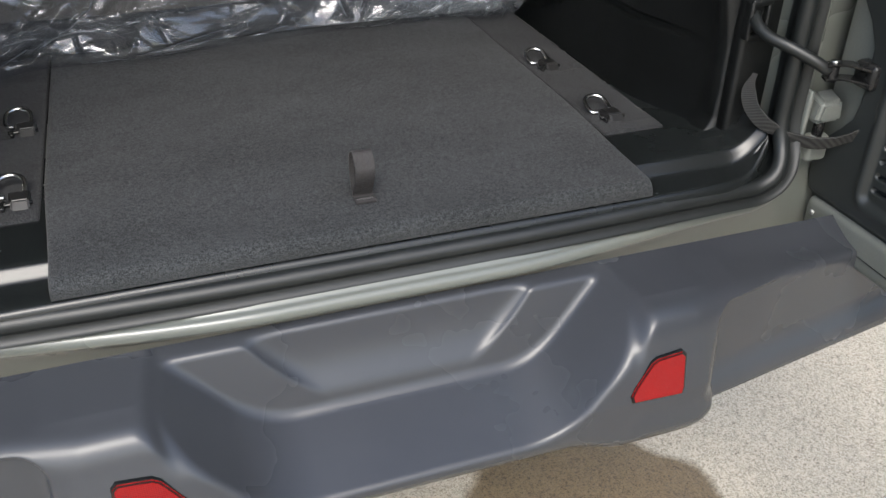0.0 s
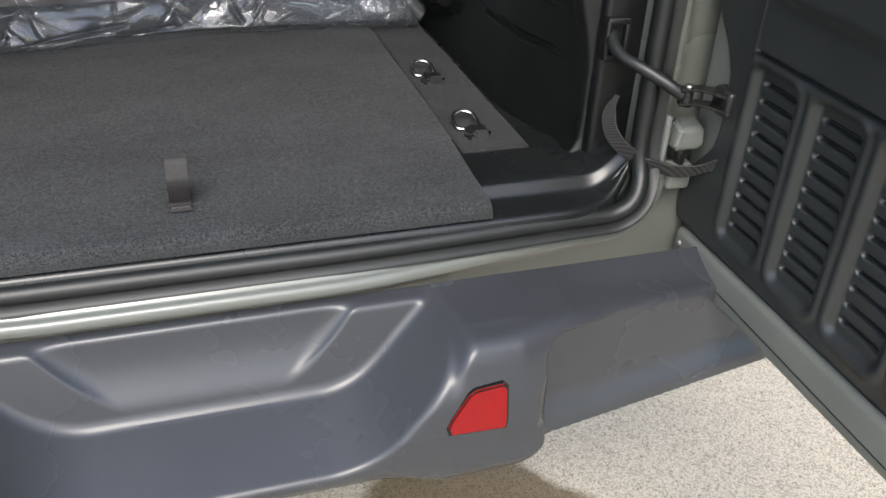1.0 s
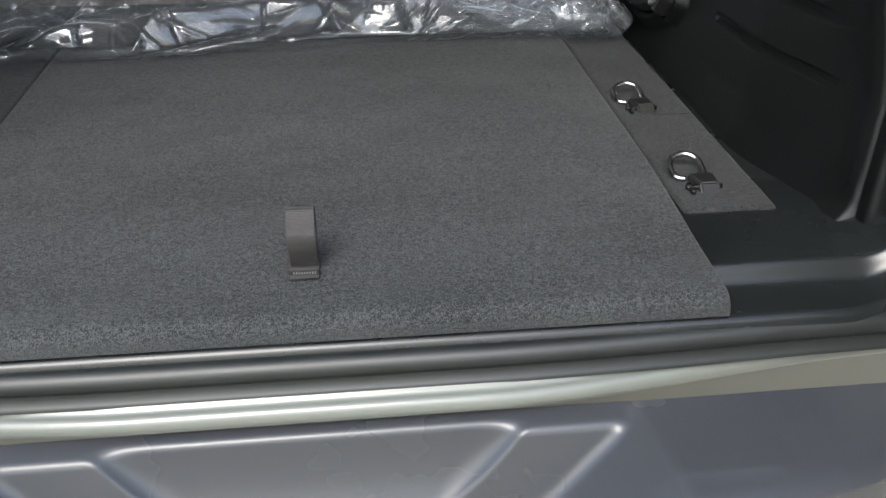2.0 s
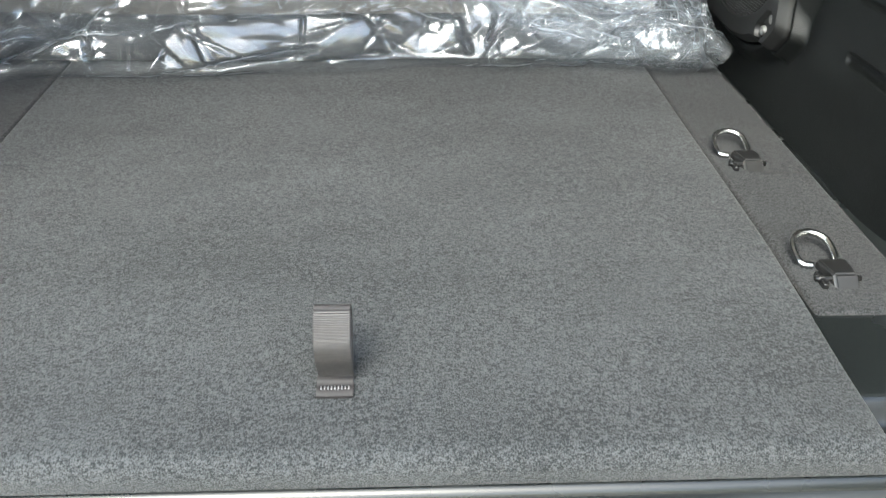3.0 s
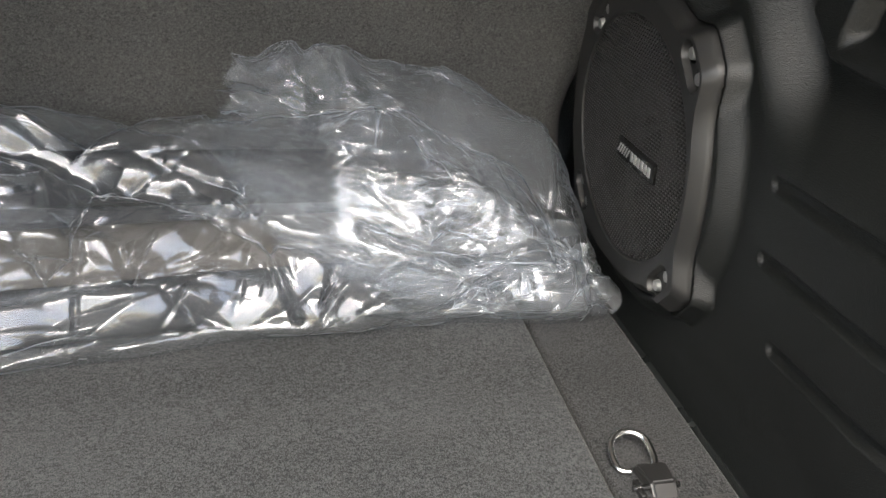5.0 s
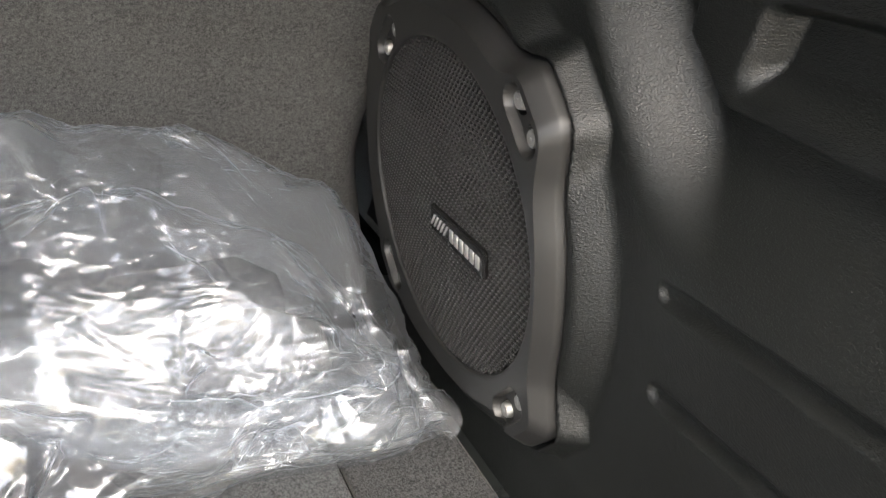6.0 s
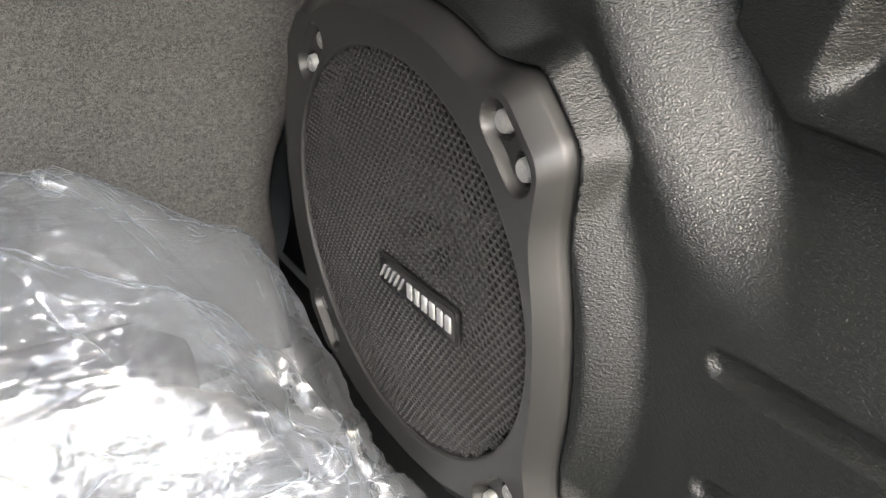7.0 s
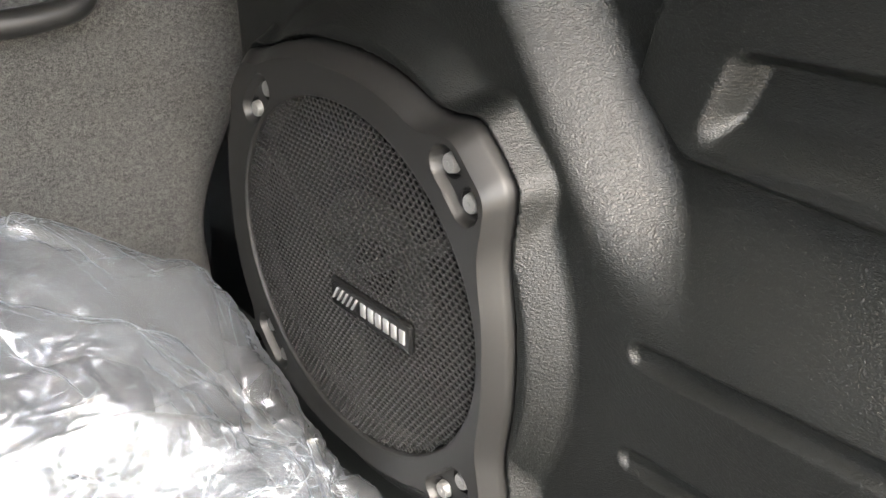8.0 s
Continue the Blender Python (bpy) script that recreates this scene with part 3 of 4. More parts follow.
# pull strap: a stitched webbing loop
loop = thing("pull_strap", (0.001, 0.075, MAT_Z), "grey ribbed webbing pull loop on the carpet", "strap")
z0 = MAT_Z + 0.002
part("loop", band([(-0.002, y, z0 + h) for y, h in ((0.086, 0.0), (0.080, 0.011), (0.070, 0.028), (0.065, 0.046), (0.072, 0.060), (0.084, 0.065), (0.095, 0.055), (0.099, 0.034), (0.095, 0.014), (0.087, 0.003))], (1, 0, 0), 0.0262, 0.0018), STRAP, loop)
tab = part("tab", band([(-0.002, 0.086, z0 + 0.002), (-0.002, 0.076, z0 + 0.001), (-0.002, 0.062, z0)], (1, 0, 0), 0.0268, 0.0022, 14), STRAP, loop, "stitched strap tab")
for k in range(9):
    part("stitch", tube([(-0.0120 + k * 0.0025, 0.0688, z0 + 0.0016), (-0.0120 + k * 0.0025, 0.0722, z0 + 0.0018)], 0.0005, 4, 5), SILVER, tab)


def tie_down(x, y, z):
    """A wire D-ring in a black folding base."""
    t = thing("tie_down_ring", (x, y, z), "chromed wire tie-down ring in black base on carpet", "tie-down ring", "cargo tie-down rings")
    pts = []
    lean = radians(19)
    for s, h in ((-0.0080, 0.0), (-0.0175, 0.002), (-0.0215, 0.009), (-0.0215, 0.022), (-0.0180, 0.032), (-0.0095, 0.0385), (0.0, 0.0405), (0.0095, 0.0385), (0.0180, 0.032), (0.0205, 0.022), (0.0205, 0.009), (0.0170, 0.0)):
        pts.append((x - 0.002 + 0.87 * s, y + 0.026 + h * math.cos(lean), z + 0.003 + h * math.sin(lean)))
    part("ring", tube(pts, 0.0035, 72, 10), STEEL, t)
    # moulded clip: dark crown, front face sloping down and tapering
    bm = box_mesh(x - 0.006, x + 0.023, y - 0.012, y + 0.029, z - 0.004, z + 0.009, 0.0)
    for v in bm.verts:
        if v.co.y < y:
            v.co.x += 0.006 if v.co.x < x else -0.001
            if v.co.z > z:
                v.co.z, v.co.y = z + 0.009, y + 0.003
    bmesh.ops.bevel(bm, geom=bm.edges[:], offset=0.0020, segments=3, affect='EDGES')
    base = part("base", bm, TIE_BASE, t)
    part("hinge_tab", box_mesh(x - 0.013, x - 0.0075, y - 0.008, y + 0.014, z - 0.004, z + 0.0055, 0.0012, 2), BLACK_METAL, base)
    part("pin", tube([(x - 0.016, y + 0.004, z + 0.0035), (x + 0.026, y + 0.004, z + 0.0035)], 0.0028, 6, 10), BLACK_METAL, t)
    return t


ring_a = tie_down(0.436, 0.210, SIDE_Z)
copy_thing(ring_a, pose(0.434, 0.440, SIDE_Z))
copy_thing(ring_a, pose(-0.437, 0.205, SIDE_Z))
copy_thing(ring_a, pose(-0.437, 0.436, SIDE_Z))


# ---- side trim panels ----
SPK_Y, SPK_Z = 0.7365, 1.105


def capsule(py, pz, ay, az, by, bz):
    """Distance to the segment between two points."""
    vy, vz = by - ay, bz - az
    t = np.clip(((py - ay) * vy + (pz - az) * vz) / (vy * vy + vz * vz), 0, 1)
    return np.hypot(py - ay - t * vy, pz - az - t * vz)


def lobes(py, pz):
    """Four trapezoid ears with the screws, by their distance."""
    out = np.full(np.shape(py), 1.0)
    for sy, sz in ((-1, 1), (1, 1), (-1, -1), (1, -1)):
        ry, rz = sy * py - 0.1255, sz * pz - 0.1065
        w, u = ry * 0.72 + rz * 0.69, np.abs(-ry * 0.69 + rz * 0.72)
        out = np.minimum(out, smax(smax((u - 0.043 + 0.77 * w) * 0.79, w - 0.028, 0.008), -0.05 - w, 0.004))
    return out


def pod_solid(py, pz):
    e = ((np.abs((py - 0.010) / 0.172) ** 2.4 + np.abs(pz / 0.160) ** 2.4) ** (1 / 2.4) - 1) * 0.165
    return smin(e, lobes(py, pz), 0.008)


def trim_x(y, z):
    # lower wall, with a step outwards that climbs round the speaker as a pillar
    x = 0.5335 + 0.040 * ss(0.36, 0.13, y) * ss(1.20, 1.0, z) - 0.006 * ss(0.95, 0.89, z)
    valley = 0.548 + np.clip(z - 1.20, -0.05, 0.5) * 0.67
    x = x + 0.041 * ss(valley, valley - 0.053, y) * ss(1.145, 1.235, z)
    x = x + 0.075 * ss(0.132, 0.110, y)
    x = x - 0.005 * np.exp(-((y - 0.146) / 0.016) ** 2) * ss(0.88, 0.95, z)
    x = x - (0.012 + 0.022 * ss(0.19, 0.15, y)) * np.clip((0.912 - z) / 0.042, 0, 1) ** 2
    # upper panel, proud behind a crease, with a pocket in it
    crease = np.maximum(1.237 - 0.06 * (0.508 - y), 1.237 + (y - 0.508) * 0.95)
    m = np.minimum(z - crease, 0.545 - 0.25 * (z - 1.275) - y)
    x = x - 0.012 * ss(-0.002, 0.006, m)
    pk = ss(0.002, -0.015, y - (0.506 - 0.37 * (z - 1.248))) * ss(1.245, 1.268, z) * ss(1.300, 1.290, z)
    x = x + 0.018 * pk
    # horizontal grooves with a rounded end
    for zr, ye in ((1.141, 0.507), (1.074, 0.507), (1.007, 0.47)):
        d = np.hypot(np.maximum(y - ye + 0.007, 0), z - zr - 0.02 * (ye - y))
        x = x + 0.0070 * ss(0.0090, 0.0030, d) * ss(0.19, 0.26, y) * (1 - 0.45 * ss(ye - 0.03, ye, y))
    x = x + 0.085 * ss(0.930, 0.965, y)
    # speaker pod: a round skirt that also swells round the ears
    d = smin(np.hypot(y - SPK_Y, z - SPK_Z) - 0.172, (lobes(y - SPK_Y, z - SPK_Z) - 0.003) * 2.2, 0.008)
    podx = 0.5118 + 1.0 * np.sqrt(np.maximum(d, 0) ** 2 + 4e-6) + np.clip(d - 0.05, 0, 1) * 6.0
    # a narrow gap round the surround
    return smin(x, podx, 0.005) + 0.014 * ss(0.0032, 0.0016, pod_solid(y - SPK_Y, z - SPK_Z))


def trim_panel(sx, name):
    y = np.concatenate([np.linspace(0.110, 0.44, 120), np.linspace(0.44, 0.66, 200)[1:], np.linspace(0.66, 0.95, 200)[1:], np.linspace(0.95, 1.25, 30)[1:]])
    z = np.concatenate([np.linspace(0.868, 1.0, 90), np.linspace(1.0, 1.31, 260)[1:], np.linspace(1.31, 1.46, 20)[1:]])
    Y, Z = np.meshgrid(y, z)
    X = trim_x(Y, Z)
    ob = part(name, grid(np.stack([sx * X, Y, Z], -1), True, None, sx < 0), TRIM)
    return tagged(ob, "black leather-grained plastic cargo side trim", "side trim", kind="structure")


trim_panel(1, "wall_right")
trim_panel(-1, "wall_left")


# ---- loudspeaker in the right trim ----
BOLTS = [(0.620, 1.2215), (0.602, 1.2025), (0.8545, 1.2015), (0.834, 1.221), (0.629, 0.984), (0.609, 1.004), (0.866, 1.008), (0.846, 0.988)]
speaker = thing("speaker", (0.49, SPK_Y, 0.95), "black oval loudspeaker with perforated grille in side trim", "speaker")
th = np.linspace(0, 2 * np.pi, 1081)[:-1]
lo, hi = np.full(th.shape, 0.10), np.full(th.shape, 0.26)
for _ in range(40):
    mid = (lo + hi) / 2
    inside = pod_solid(mid * np.cos(th), mid * np.sin(th)) < 0
    lo, hi = np.where(inside, mid, lo), np.where(inside, hi, mid)
R_out = (lo + hi) / 2
GA, GB = 0.1445, 0.128
R_in = 1 / np.sqrt((np.cos(th) / GA) ** 2 + (np.sin(th) / GB) ** 2)
# flat face, a crisp chamfer and the wall behind it, going out from the grille
rows = [(R_in, 0.5150), (R_in, 0.5010), (R_in + 0.0012, 0.4995)]
for f in np.linspace(0, 1, 56):
    rows.append((R_in + 0.003 + (R_out - 0.0105 - R_in - 0.003) * f, 0.4990))
rows += [(R_out - 0.0015, 0.5082), (R_out, 0.5110), (R_out, 0.5240)]
Pp = np.zeros((len(th), len(rows), 3))
for k, (rr, depth) in enumerate(rows):
    py, pz = SPK_Y + rr * np.cos(th), SPK_Z + rr * np.sin(th)
    x = np.full(th.shape, depth)
    if 2 < k < len(rows) - 2:
        for (ay, az), (by, bz) in zip(BOLTS[::2], BOLTS[1::2]):
            x += 0.0065 * ss(0.0125, 0.0098, capsule(py, pz, ay, az, by, bz))
        for by, bz in BOLTS:
            x += 0.0040 * ss(0.0092, 0.0084, np.hypot(py - by, pz - bz))
    Pp[:, k] = np.stack([x, py, pz], -1)
surround = grid(Pp, True, None, False, True)
surround.set_sharp_from_angle(angle=radians(32))
part("surround", surround, RING, speaker, "matt black plastic speaker surround")


def hex_mesh():
    """A perforated metal plate: hexagonal holes in staggered rows."""
    along, row_h = 0.0058, 0.0037
    sy, sz = along / math.sqrt(3), row_h / 1.5
    V, F = [], []
    ang = [radians(60 * k + 30) for k in range(6)]
    rows = int(GB * 2 / row_h) + 2
    for j in range(-rows // 2, rows // 2 + 1):
        for i in range(-30, 31):
            cy, cz = (i + 0.5 * (j % 2)) * along, j * row_h
            q = (cy / (GA - 0.001)) ** 2 + (cz / (GB - 0.001)) ** 2
            if q > 1:
                continue
            base = len(V)
            dome = 0.5025 - 0.005 * (1 - q)
            for ry, rz, dx in ((1.01, 1.01, 0.0), (0.84, 0.77, -0.0003), (0.80, 0.73, 0.0010)):
                for a0 in ang:
                    V.append((dome + dx, SPK_Y + cy + ry * sy * math.cos(a0), SPK_Z + cz + rz * sz * math.sin(a0)))
            for k in range(6):
                m = (k + 1) % 6
                F.append((base + k, base + m, base + 6 + m, base + 6 + k))
                F.append((base + 6 + k, base + 6 + m, base + 12 + m, base + 12 + k))
    return from_arrays(V, F, False)


part("grille", hex_mesh(), GRILLE, speaker, "black perforated metal grille")
# cone and frame behind the grille
rad = np.array([0.0, 0.02, 0.034, 0.036, 0.06, 0.085, 0.092, 0.100, 0.108, 0.116, 0.15])
dep = np.array([0.5240, 0.5250, 0.5320, 0.5420, 0.5320, 0.5200, 0.5150, 0.5120, 0.5150, 0.5220, 0.5240])
tc = np.linspace(0, 2 * np.pi, 97)[:-1]
Pc = np.zeros((len(tc), len(rad), 3))
for k in range(len(rad)):
    Pc[:, k] = np.stack([np.full(tc.shape, dep[k]), SPK_Y + rad[k] * np.cos(tc), SPK_Z + rad[k] * 0.83 * np.sin(tc)], -1)
part("cone", grid(Pc, True, None, False, True), CONE, speaker, "black speaker cone")
for a0 in (35, 145, 270):
    c, s = math.cos(radians(a0)), math.sin(radians(a0))
    part("basket_spoke", tube([(0.5105, SPK_Y + 0.015 * c, SPK_Z + 0.012 * s), (0.5105, SPK_Y + 0.14 * c, SPK_Z + 0.115 * s)], 0.005, 6, 8), RING, speaker)
for by, bz in BOLTS:
    bm = bmesh.new()
    bmesh.ops.create_cone(bm, cap_ends=True, segments=20, radius1=0.0066, radius2=0.0056, depth=0.005)
    bmesh.ops.transform(bm, matrix=pose(0.5050, by, bz, 0, -90, 0), verts=bm.verts[:])
    bmesh.ops.bevel(bm, geom=bm.edges[:], offset=0.0006, segments=2, affect='EDGES')
    scr = part("screw", bm, BOLT, speaker, "zinc screw head")
    bm = bmesh.new()
    bmesh.ops.create_cone(bm, cap_ends=True, segments=6, radius1=0.0015, radius2=0.0014, depth=0.0006)
    bmesh.ops.transform(bm, matrix=pose(0.5024, by, bz, 0, -90, 0), verts=bm.verts[:])
    part("drive_recess", bm, BOLT, scr)
badge = part("badge", box_mesh(0.4935, 0.499, 0.648, 0.744, 1.084, 1.107, 0.003), BADGE, speaker, "black maker's badge with silver bars")
for k in range(5):
    bm = box_mesh(0.4925, 0.494, 0.0, 0.0022, 0.0, 0.0105, 0.0004, 1)
    for v in bm.verts:
        v.co.y = 0.741 - k * 0.0060 - v.co.y - (v.co.z) * 0.7
        v.co.z += 1.0905
    bmesh.ops.recalc_face_normals(bm, faces=bm.faces[:])
    part("badge_bar", bm, SILVER, badge)
for k in range(6):
    bm = box_mesh(0.4925, 0.494, 0.0, 0.0062, 0.0, 0.0105, 0.0006, 1)
    for v in bm.verts:
        v.co.y = 0.7045 - k * 0.0090 - v.co.y
        v.co.z += 1.0905
    bmesh.ops.recalc_face_normals(bm, faces=bm.faces[:])
    part("badge_block", bm, SILVER, badge)


# ---- rear seat backs ----
def cushion(x0, x1, y, z0, z1, tilt, seed, flare=0.0):
    """A felt-backed seat back with soft rounded edges."""
    u = np.linspace(0, 1, 60)
    v = np.linspace(0, 1, 60)
    U, V = np.meshgrid(u, v)
    Z = z0 + V * (z1 - z0)
    X = x0 + U * (x1 - x0) + flare * U * ss(1.02, 1.24, Z)
    d = np.minimum(np.minimum(U, 1 - U) * (x1 - x0), np.minimum(V, 1 - V) * (z1 - z0))
    Y = y + tilt * (Z - z0) + 0.03 * (1 - np.clip(d / 0.03, 0, 1)) ** 2
    Y = Y + 0.003 * np.sin(X * 13 + seed) * np.sin(Z * 11 + seed)
    P = np.stack([X, Y, Z], -1)
    bm = bmesh.new()
    me = grid(P)
    bm.from_mesh(me)
    edges = [e for e in bm.edges if e.is_boundary]
    ret = bmesh.ops.extrude_edge_only(bm, edges=edges)
    for vv in ret["geom"]:
        if isinstance(vv, bmesh.types.BMVert):
            vv.co.y += 0.09
    bmesh.ops.holes_fill(bm, edges=[e for e in bm.edges if e.is_boundary], sides=0)
    for f in bm.faces:
        f.smooth = True
    return bm


for x0, x1, sd in ((-0.70, -0.243, 1.0), (-0.229, 0.525, 2.0)):
    st = thing("rear_seat_bench", ((x0 + x1) / 2, 1.05, 0.87), "dark grey felt-covered folding rear seat back", "seat", "rear seats")
    part("seat_back", cushion(x0, x1, 1.0, 0.872, 1.50, 0.08, sd, 0.085 if x1 > 0 else 0.0), SEAT_FELT, st)
    if x1 > 0:
        hz = 1.262
        part("release_handle", tube([(0.33, 0.995, hz + 0.004), (0.36, 0.985, hz), (0.41, 0.985, hz + 0.004), (0.432, 0.992, hz + 0.014), (0.434, 1.01, hz + 0.03)], 0.011, 30, 12), RING, st, "black plastic seat release handle")


# ---- plastic-wrapped bundle ----
def soft_noise(px, py, scale, seed):
    out = np.zeros(px.shape)
    for idx in np.ndindex(px.shape):
        out[idx] = noise.noise(Vector((px[idx] * scale, py[idx] * scale, seed)))
    return out


# the main pulled folds of the bag: two ends as (x, z), width, height
FOLDS = ((-0.19, 1.11, -0.322, 1.00, 0.020, 0.012), (-0.322, 1.00, -0.46, 0.91, 0.018, 0.012), (-0.19, 1.11, -0.055, 1.055, 0.018, 0.011), (-0.055, 1.055, 0.025, 1.04, 0.014, 0.008),
         (0.025, 1.04, 0.118, 1.00, 0.014, 0.009), (0.118, 1.00, 0.215, 0.985, 0.014, 0.008), (-0.46, 0.955, -0.162, 0.976, 0.012, 0.006), (-0.162, 0.976, 0.055, 0.985, 0.012, 0.006), (0.055, 0.985, 0.118, 0.968, 0.010, 0.006),
         (0.217, 1.012, 0.326, 0.976, 0.016, 0.009), (0.326, 0.976, 0.43, 0.972, 0.014, 0.008), (-0.302, 1.089, -0.50, 1.035, 0.014, 0.008), (-0.249, 0.908, -0.06, 0.935, 0.010, 0.006), (0.118, 1.00, 0.145, 0.925, 0.010, 0.007),
         (-0.21, 1.09, -0.20, 1.00, 0.010, 0.006), (-0.162, 1.03, -0.07, 1.00, 0.012, 0.007))


def bag_sheet(x0, x1, nx, nv, front, back, top, amp, seed, low=0.898, peak=0.78, fine=1.0, streak=0.0, calm=None, pinches=260, mids=((0.06, 0.34), (0.28, 0.62), (0.56, 0.86))):
    """A draped, creased film between its front foot, its crest and its back foot."""
    x = np.linspace(x0, x1, nx)
    P = np.zeros((nx, nv, 3))
    T = np.zeros((nx, nv))
    for i, xx in enumerate(x):
        yf, yb, zt = front(xx), back(xx), top(xx)
        h = zt - low
        w = yb - yf
        c = smooth_path([(yf + 0.012, low), (yf - 0.002, low + min(0.022, h * 0.3)), *[(yf + a * w, low + b * h) for a, b in mids], (yf + peak * w, zt),
                         (yb - 0.06 * w, zt - 0.12 * h), (yb, low + 0.45 * h), (yb - 0.02, low)], nv)
        P[i, :, 0] = xx
        P[i, :, 1:] = c
        T[i] = np.concatenate([[0], np.cumsum(np.linalg.norm(np.diff(c, axis=0), axis=1))])
    X = P[..., 0]
    box = (x0, x1, 0, T.max())
    rng = np.random.RandomState(seed)
    w1, w2 = soft_noise(X, T, 9.0, seed * 1.7), soft_noise(X, T, 9.0, seed * 2.3 + 9)
    crease = amp * 0.22 * w1
    # flat facets that meet in sharp folds, at three sizes, bunched in patches
    for turn, cu, cv, high, gather in ((0.35, 0.085, 0.040, 0.42, 0.0), (-0.55, 0.050, 0.020, 0.20 * fine, 0.5), (0.9, 0.024, 0.013, 0.10 * fine, 1.0 / fine)):
        a0, b0 = X + 0.030 * w2, T + 0.030 * w1
        u, v = (a0 * math.cos(turn) + b0 * math.sin(turn)) / cu + 40, (-a0 * math.sin(turn) + b0 * math.cos(turn)) / cv + 40
        table = rng.rand(128, 128) - 0.5
        flip = rng.rand(128, 128) < 0.5
        iu, iv = np.floor(u).astype(int) % 127, np.floor(v).astype(int) % 127
        fu, fv = u - np.floor(u), v - np.floor(v)
        h00, h10, h01, h11 = table[iu, iv], table[iu + 1, iv], table[iu, iv + 1], table[iu + 1, iv + 1]
        one = np.where(fu > fv, h00 + (h10 - h00) * fu + (h11 - h10) * fv, h00 + (h11 - h01) * fu + (h01 - h00) * fv)
        two = np.where(fu + fv < 1, h00 + (h10 - h00) * fu + (h01 - h00) * fv, h11 + (h01 - h11) * (1 - fu) + (h10 - h11) * (1 - fv))
        patch = 1 - gather + gather * ss(-0.15, 0.3, soft_noise(X, T, 7.0, seed + turn * 31))
        crease += amp * high * 1.6 * np.where(flip[iu, iv], one, two) * patch
    # straight pulled folds that run out from knots, each with one sharp edge
    for _ in range(int((x1 - x0) * T.max() * 30) + 4):
        kx, kt = x0 + rng.rand() * (x1 - x0), rng.rand() * T.max()
        first = rng.rand() * 3.14
        for _ in range(rng.randint(3, 8)):
            a0 = first + rng.randn() * 0.75
            length, width, high = 0.03 + 0.16 * rng.rand() ** 1.6, 0.005 + 0.013 * rng.rand(), 0.25 + 0.75 * rng.rand()
            u = (X - kx) * math.cos(a0) + (T - kt) * math.sin(a0)
            d = -(X - kx) * math.sin(a0) + (T - kt) * math.cos(a0)
            run = ss(-0.006, 0.006, u) * np.clip(1 - u / length, 0, 1)
            wd = width * (0.35 + 1.2 * np.clip(u / length, 0, 1))
            crease += 0.70 * width * high * run * np.where(d > 0, np.clip(1 - d / wd, 0, 1), np.clip(1 + d / (wd * 0.4), 0, 1))
    # thin, straight pinched lines
    for _ in range(int((x1 - x0) * T.max() * pinches)):
        kx, kt, a0 = x0 + rng.rand() * (x1 - x0), rng.rand() * T.max(), rng.randn() * 0.9 + 0.5
        length, width = 0.02 + 0.10 * rng.rand() ** 2, 0.0030 + 0.0030 * rng.rand()
        cell = (np.abs(X - kx) < length + 0.01) & (np.abs(T - kt) < length + 0.01)
        du, dv = X[cell] - kx, T[cell] - kt
        u, d = du * math.cos(a0) + dv * math.sin(a0), -du * math.sin(a0) + dv * math.cos(a0)
        crease[cell] += 0.34 * width * np.clip(1 - np.abs(u) / length, 0, 1) ** 0.5 * np.clip(1 - np.abs(d) / width, 0, 1)
    for ax, az, bx, bz, width, high in FOLDS:
        vx, vz = bx - ax, bz - az
        t = np.clip(((X - ax) * vx + (P[..., 2] - az) * vz) / (vx * vx + vz * vz), 0, 1)
        d = np.hypot(X - ax - t * vx, P[..., 2] - az - t * vz)
        crease += 0.95 * high * np.exp(-(d / (0.42 * width)) ** 2) * (P[..., 1] < 0.90)
    if calm:
        crease *= calm(X, P[..., 2])
    if streak:
        # long taut pleats that run along the bundle
        for turn, size, gain in ((0.10, 62.0, 1.0), (-0.16, 110.0, 0.6), (0.30, 45.0, 0.7)):
            n0 = soft_noise((X + turn * T) * 0.10 + turn, T - turn * X, size, seed * 3.1 + turn)
            crease += streak * gain * np.clip(1 - np.abs(n0) * 3.2, 0, 1) ** 2
    N = np.cross(np.gradient(P, axis=0), np.gradient(P, axis=1))
    N /= np.linalg.norm(N, axis=-1)[..., None] + 1e-9
    fade = ss(0.0, 0.03, T)[..., None]
    P = P - N * crease[..., None] * fade * np.sign(N[..., 2:3].mean())
    P[..., 2] = np.maximum(P[..., 2], 0.8965)
    return P


def creased(P, angle):
    me = grid(P)
    me.set_sharp_from_angle(angle=radians(angle))
    return me


def crest(x):
    return 1.085 + 0.012 * ss(-0.25, -0.45, x) + 0.040 * math.exp(-((x + 0.18) / 0.08) ** 2) - 0.05 * ss(0.25, 0.44, x) - 0.13 * ss(0.40, 0.505, x) - 0.1 * ss(-0.62, -0.72, x)


def foot(x):
    return 0.700 - 0.016 * math.sin((x + 0.1) * 5.5) + 0.03 * ss(-0.05, 0.1, x) - 0.03 * ss(0.30, 0.46, x) - 0.045 * ss(-0.02, -0.30, x) - 0.05 * ss(-0.40, -0.55, x) + 0.05 * ss(0.455, 0.50, x)


bag = thing("plastic_bag", (0.0, 0.83, 0.895), "crumpled clear plastic bag over rolled covers", "plastic bag")
part("bag_film", creased(bag_sheet(-0.72, 0.490, 760, 270, foot, lambda x: 0.965, crest, 0.021, 11, calm=lambda px, pz: 1.75 + 0.4 * ss(1.0, 0.94, pz), pinches=420), 40), FILM, bag)


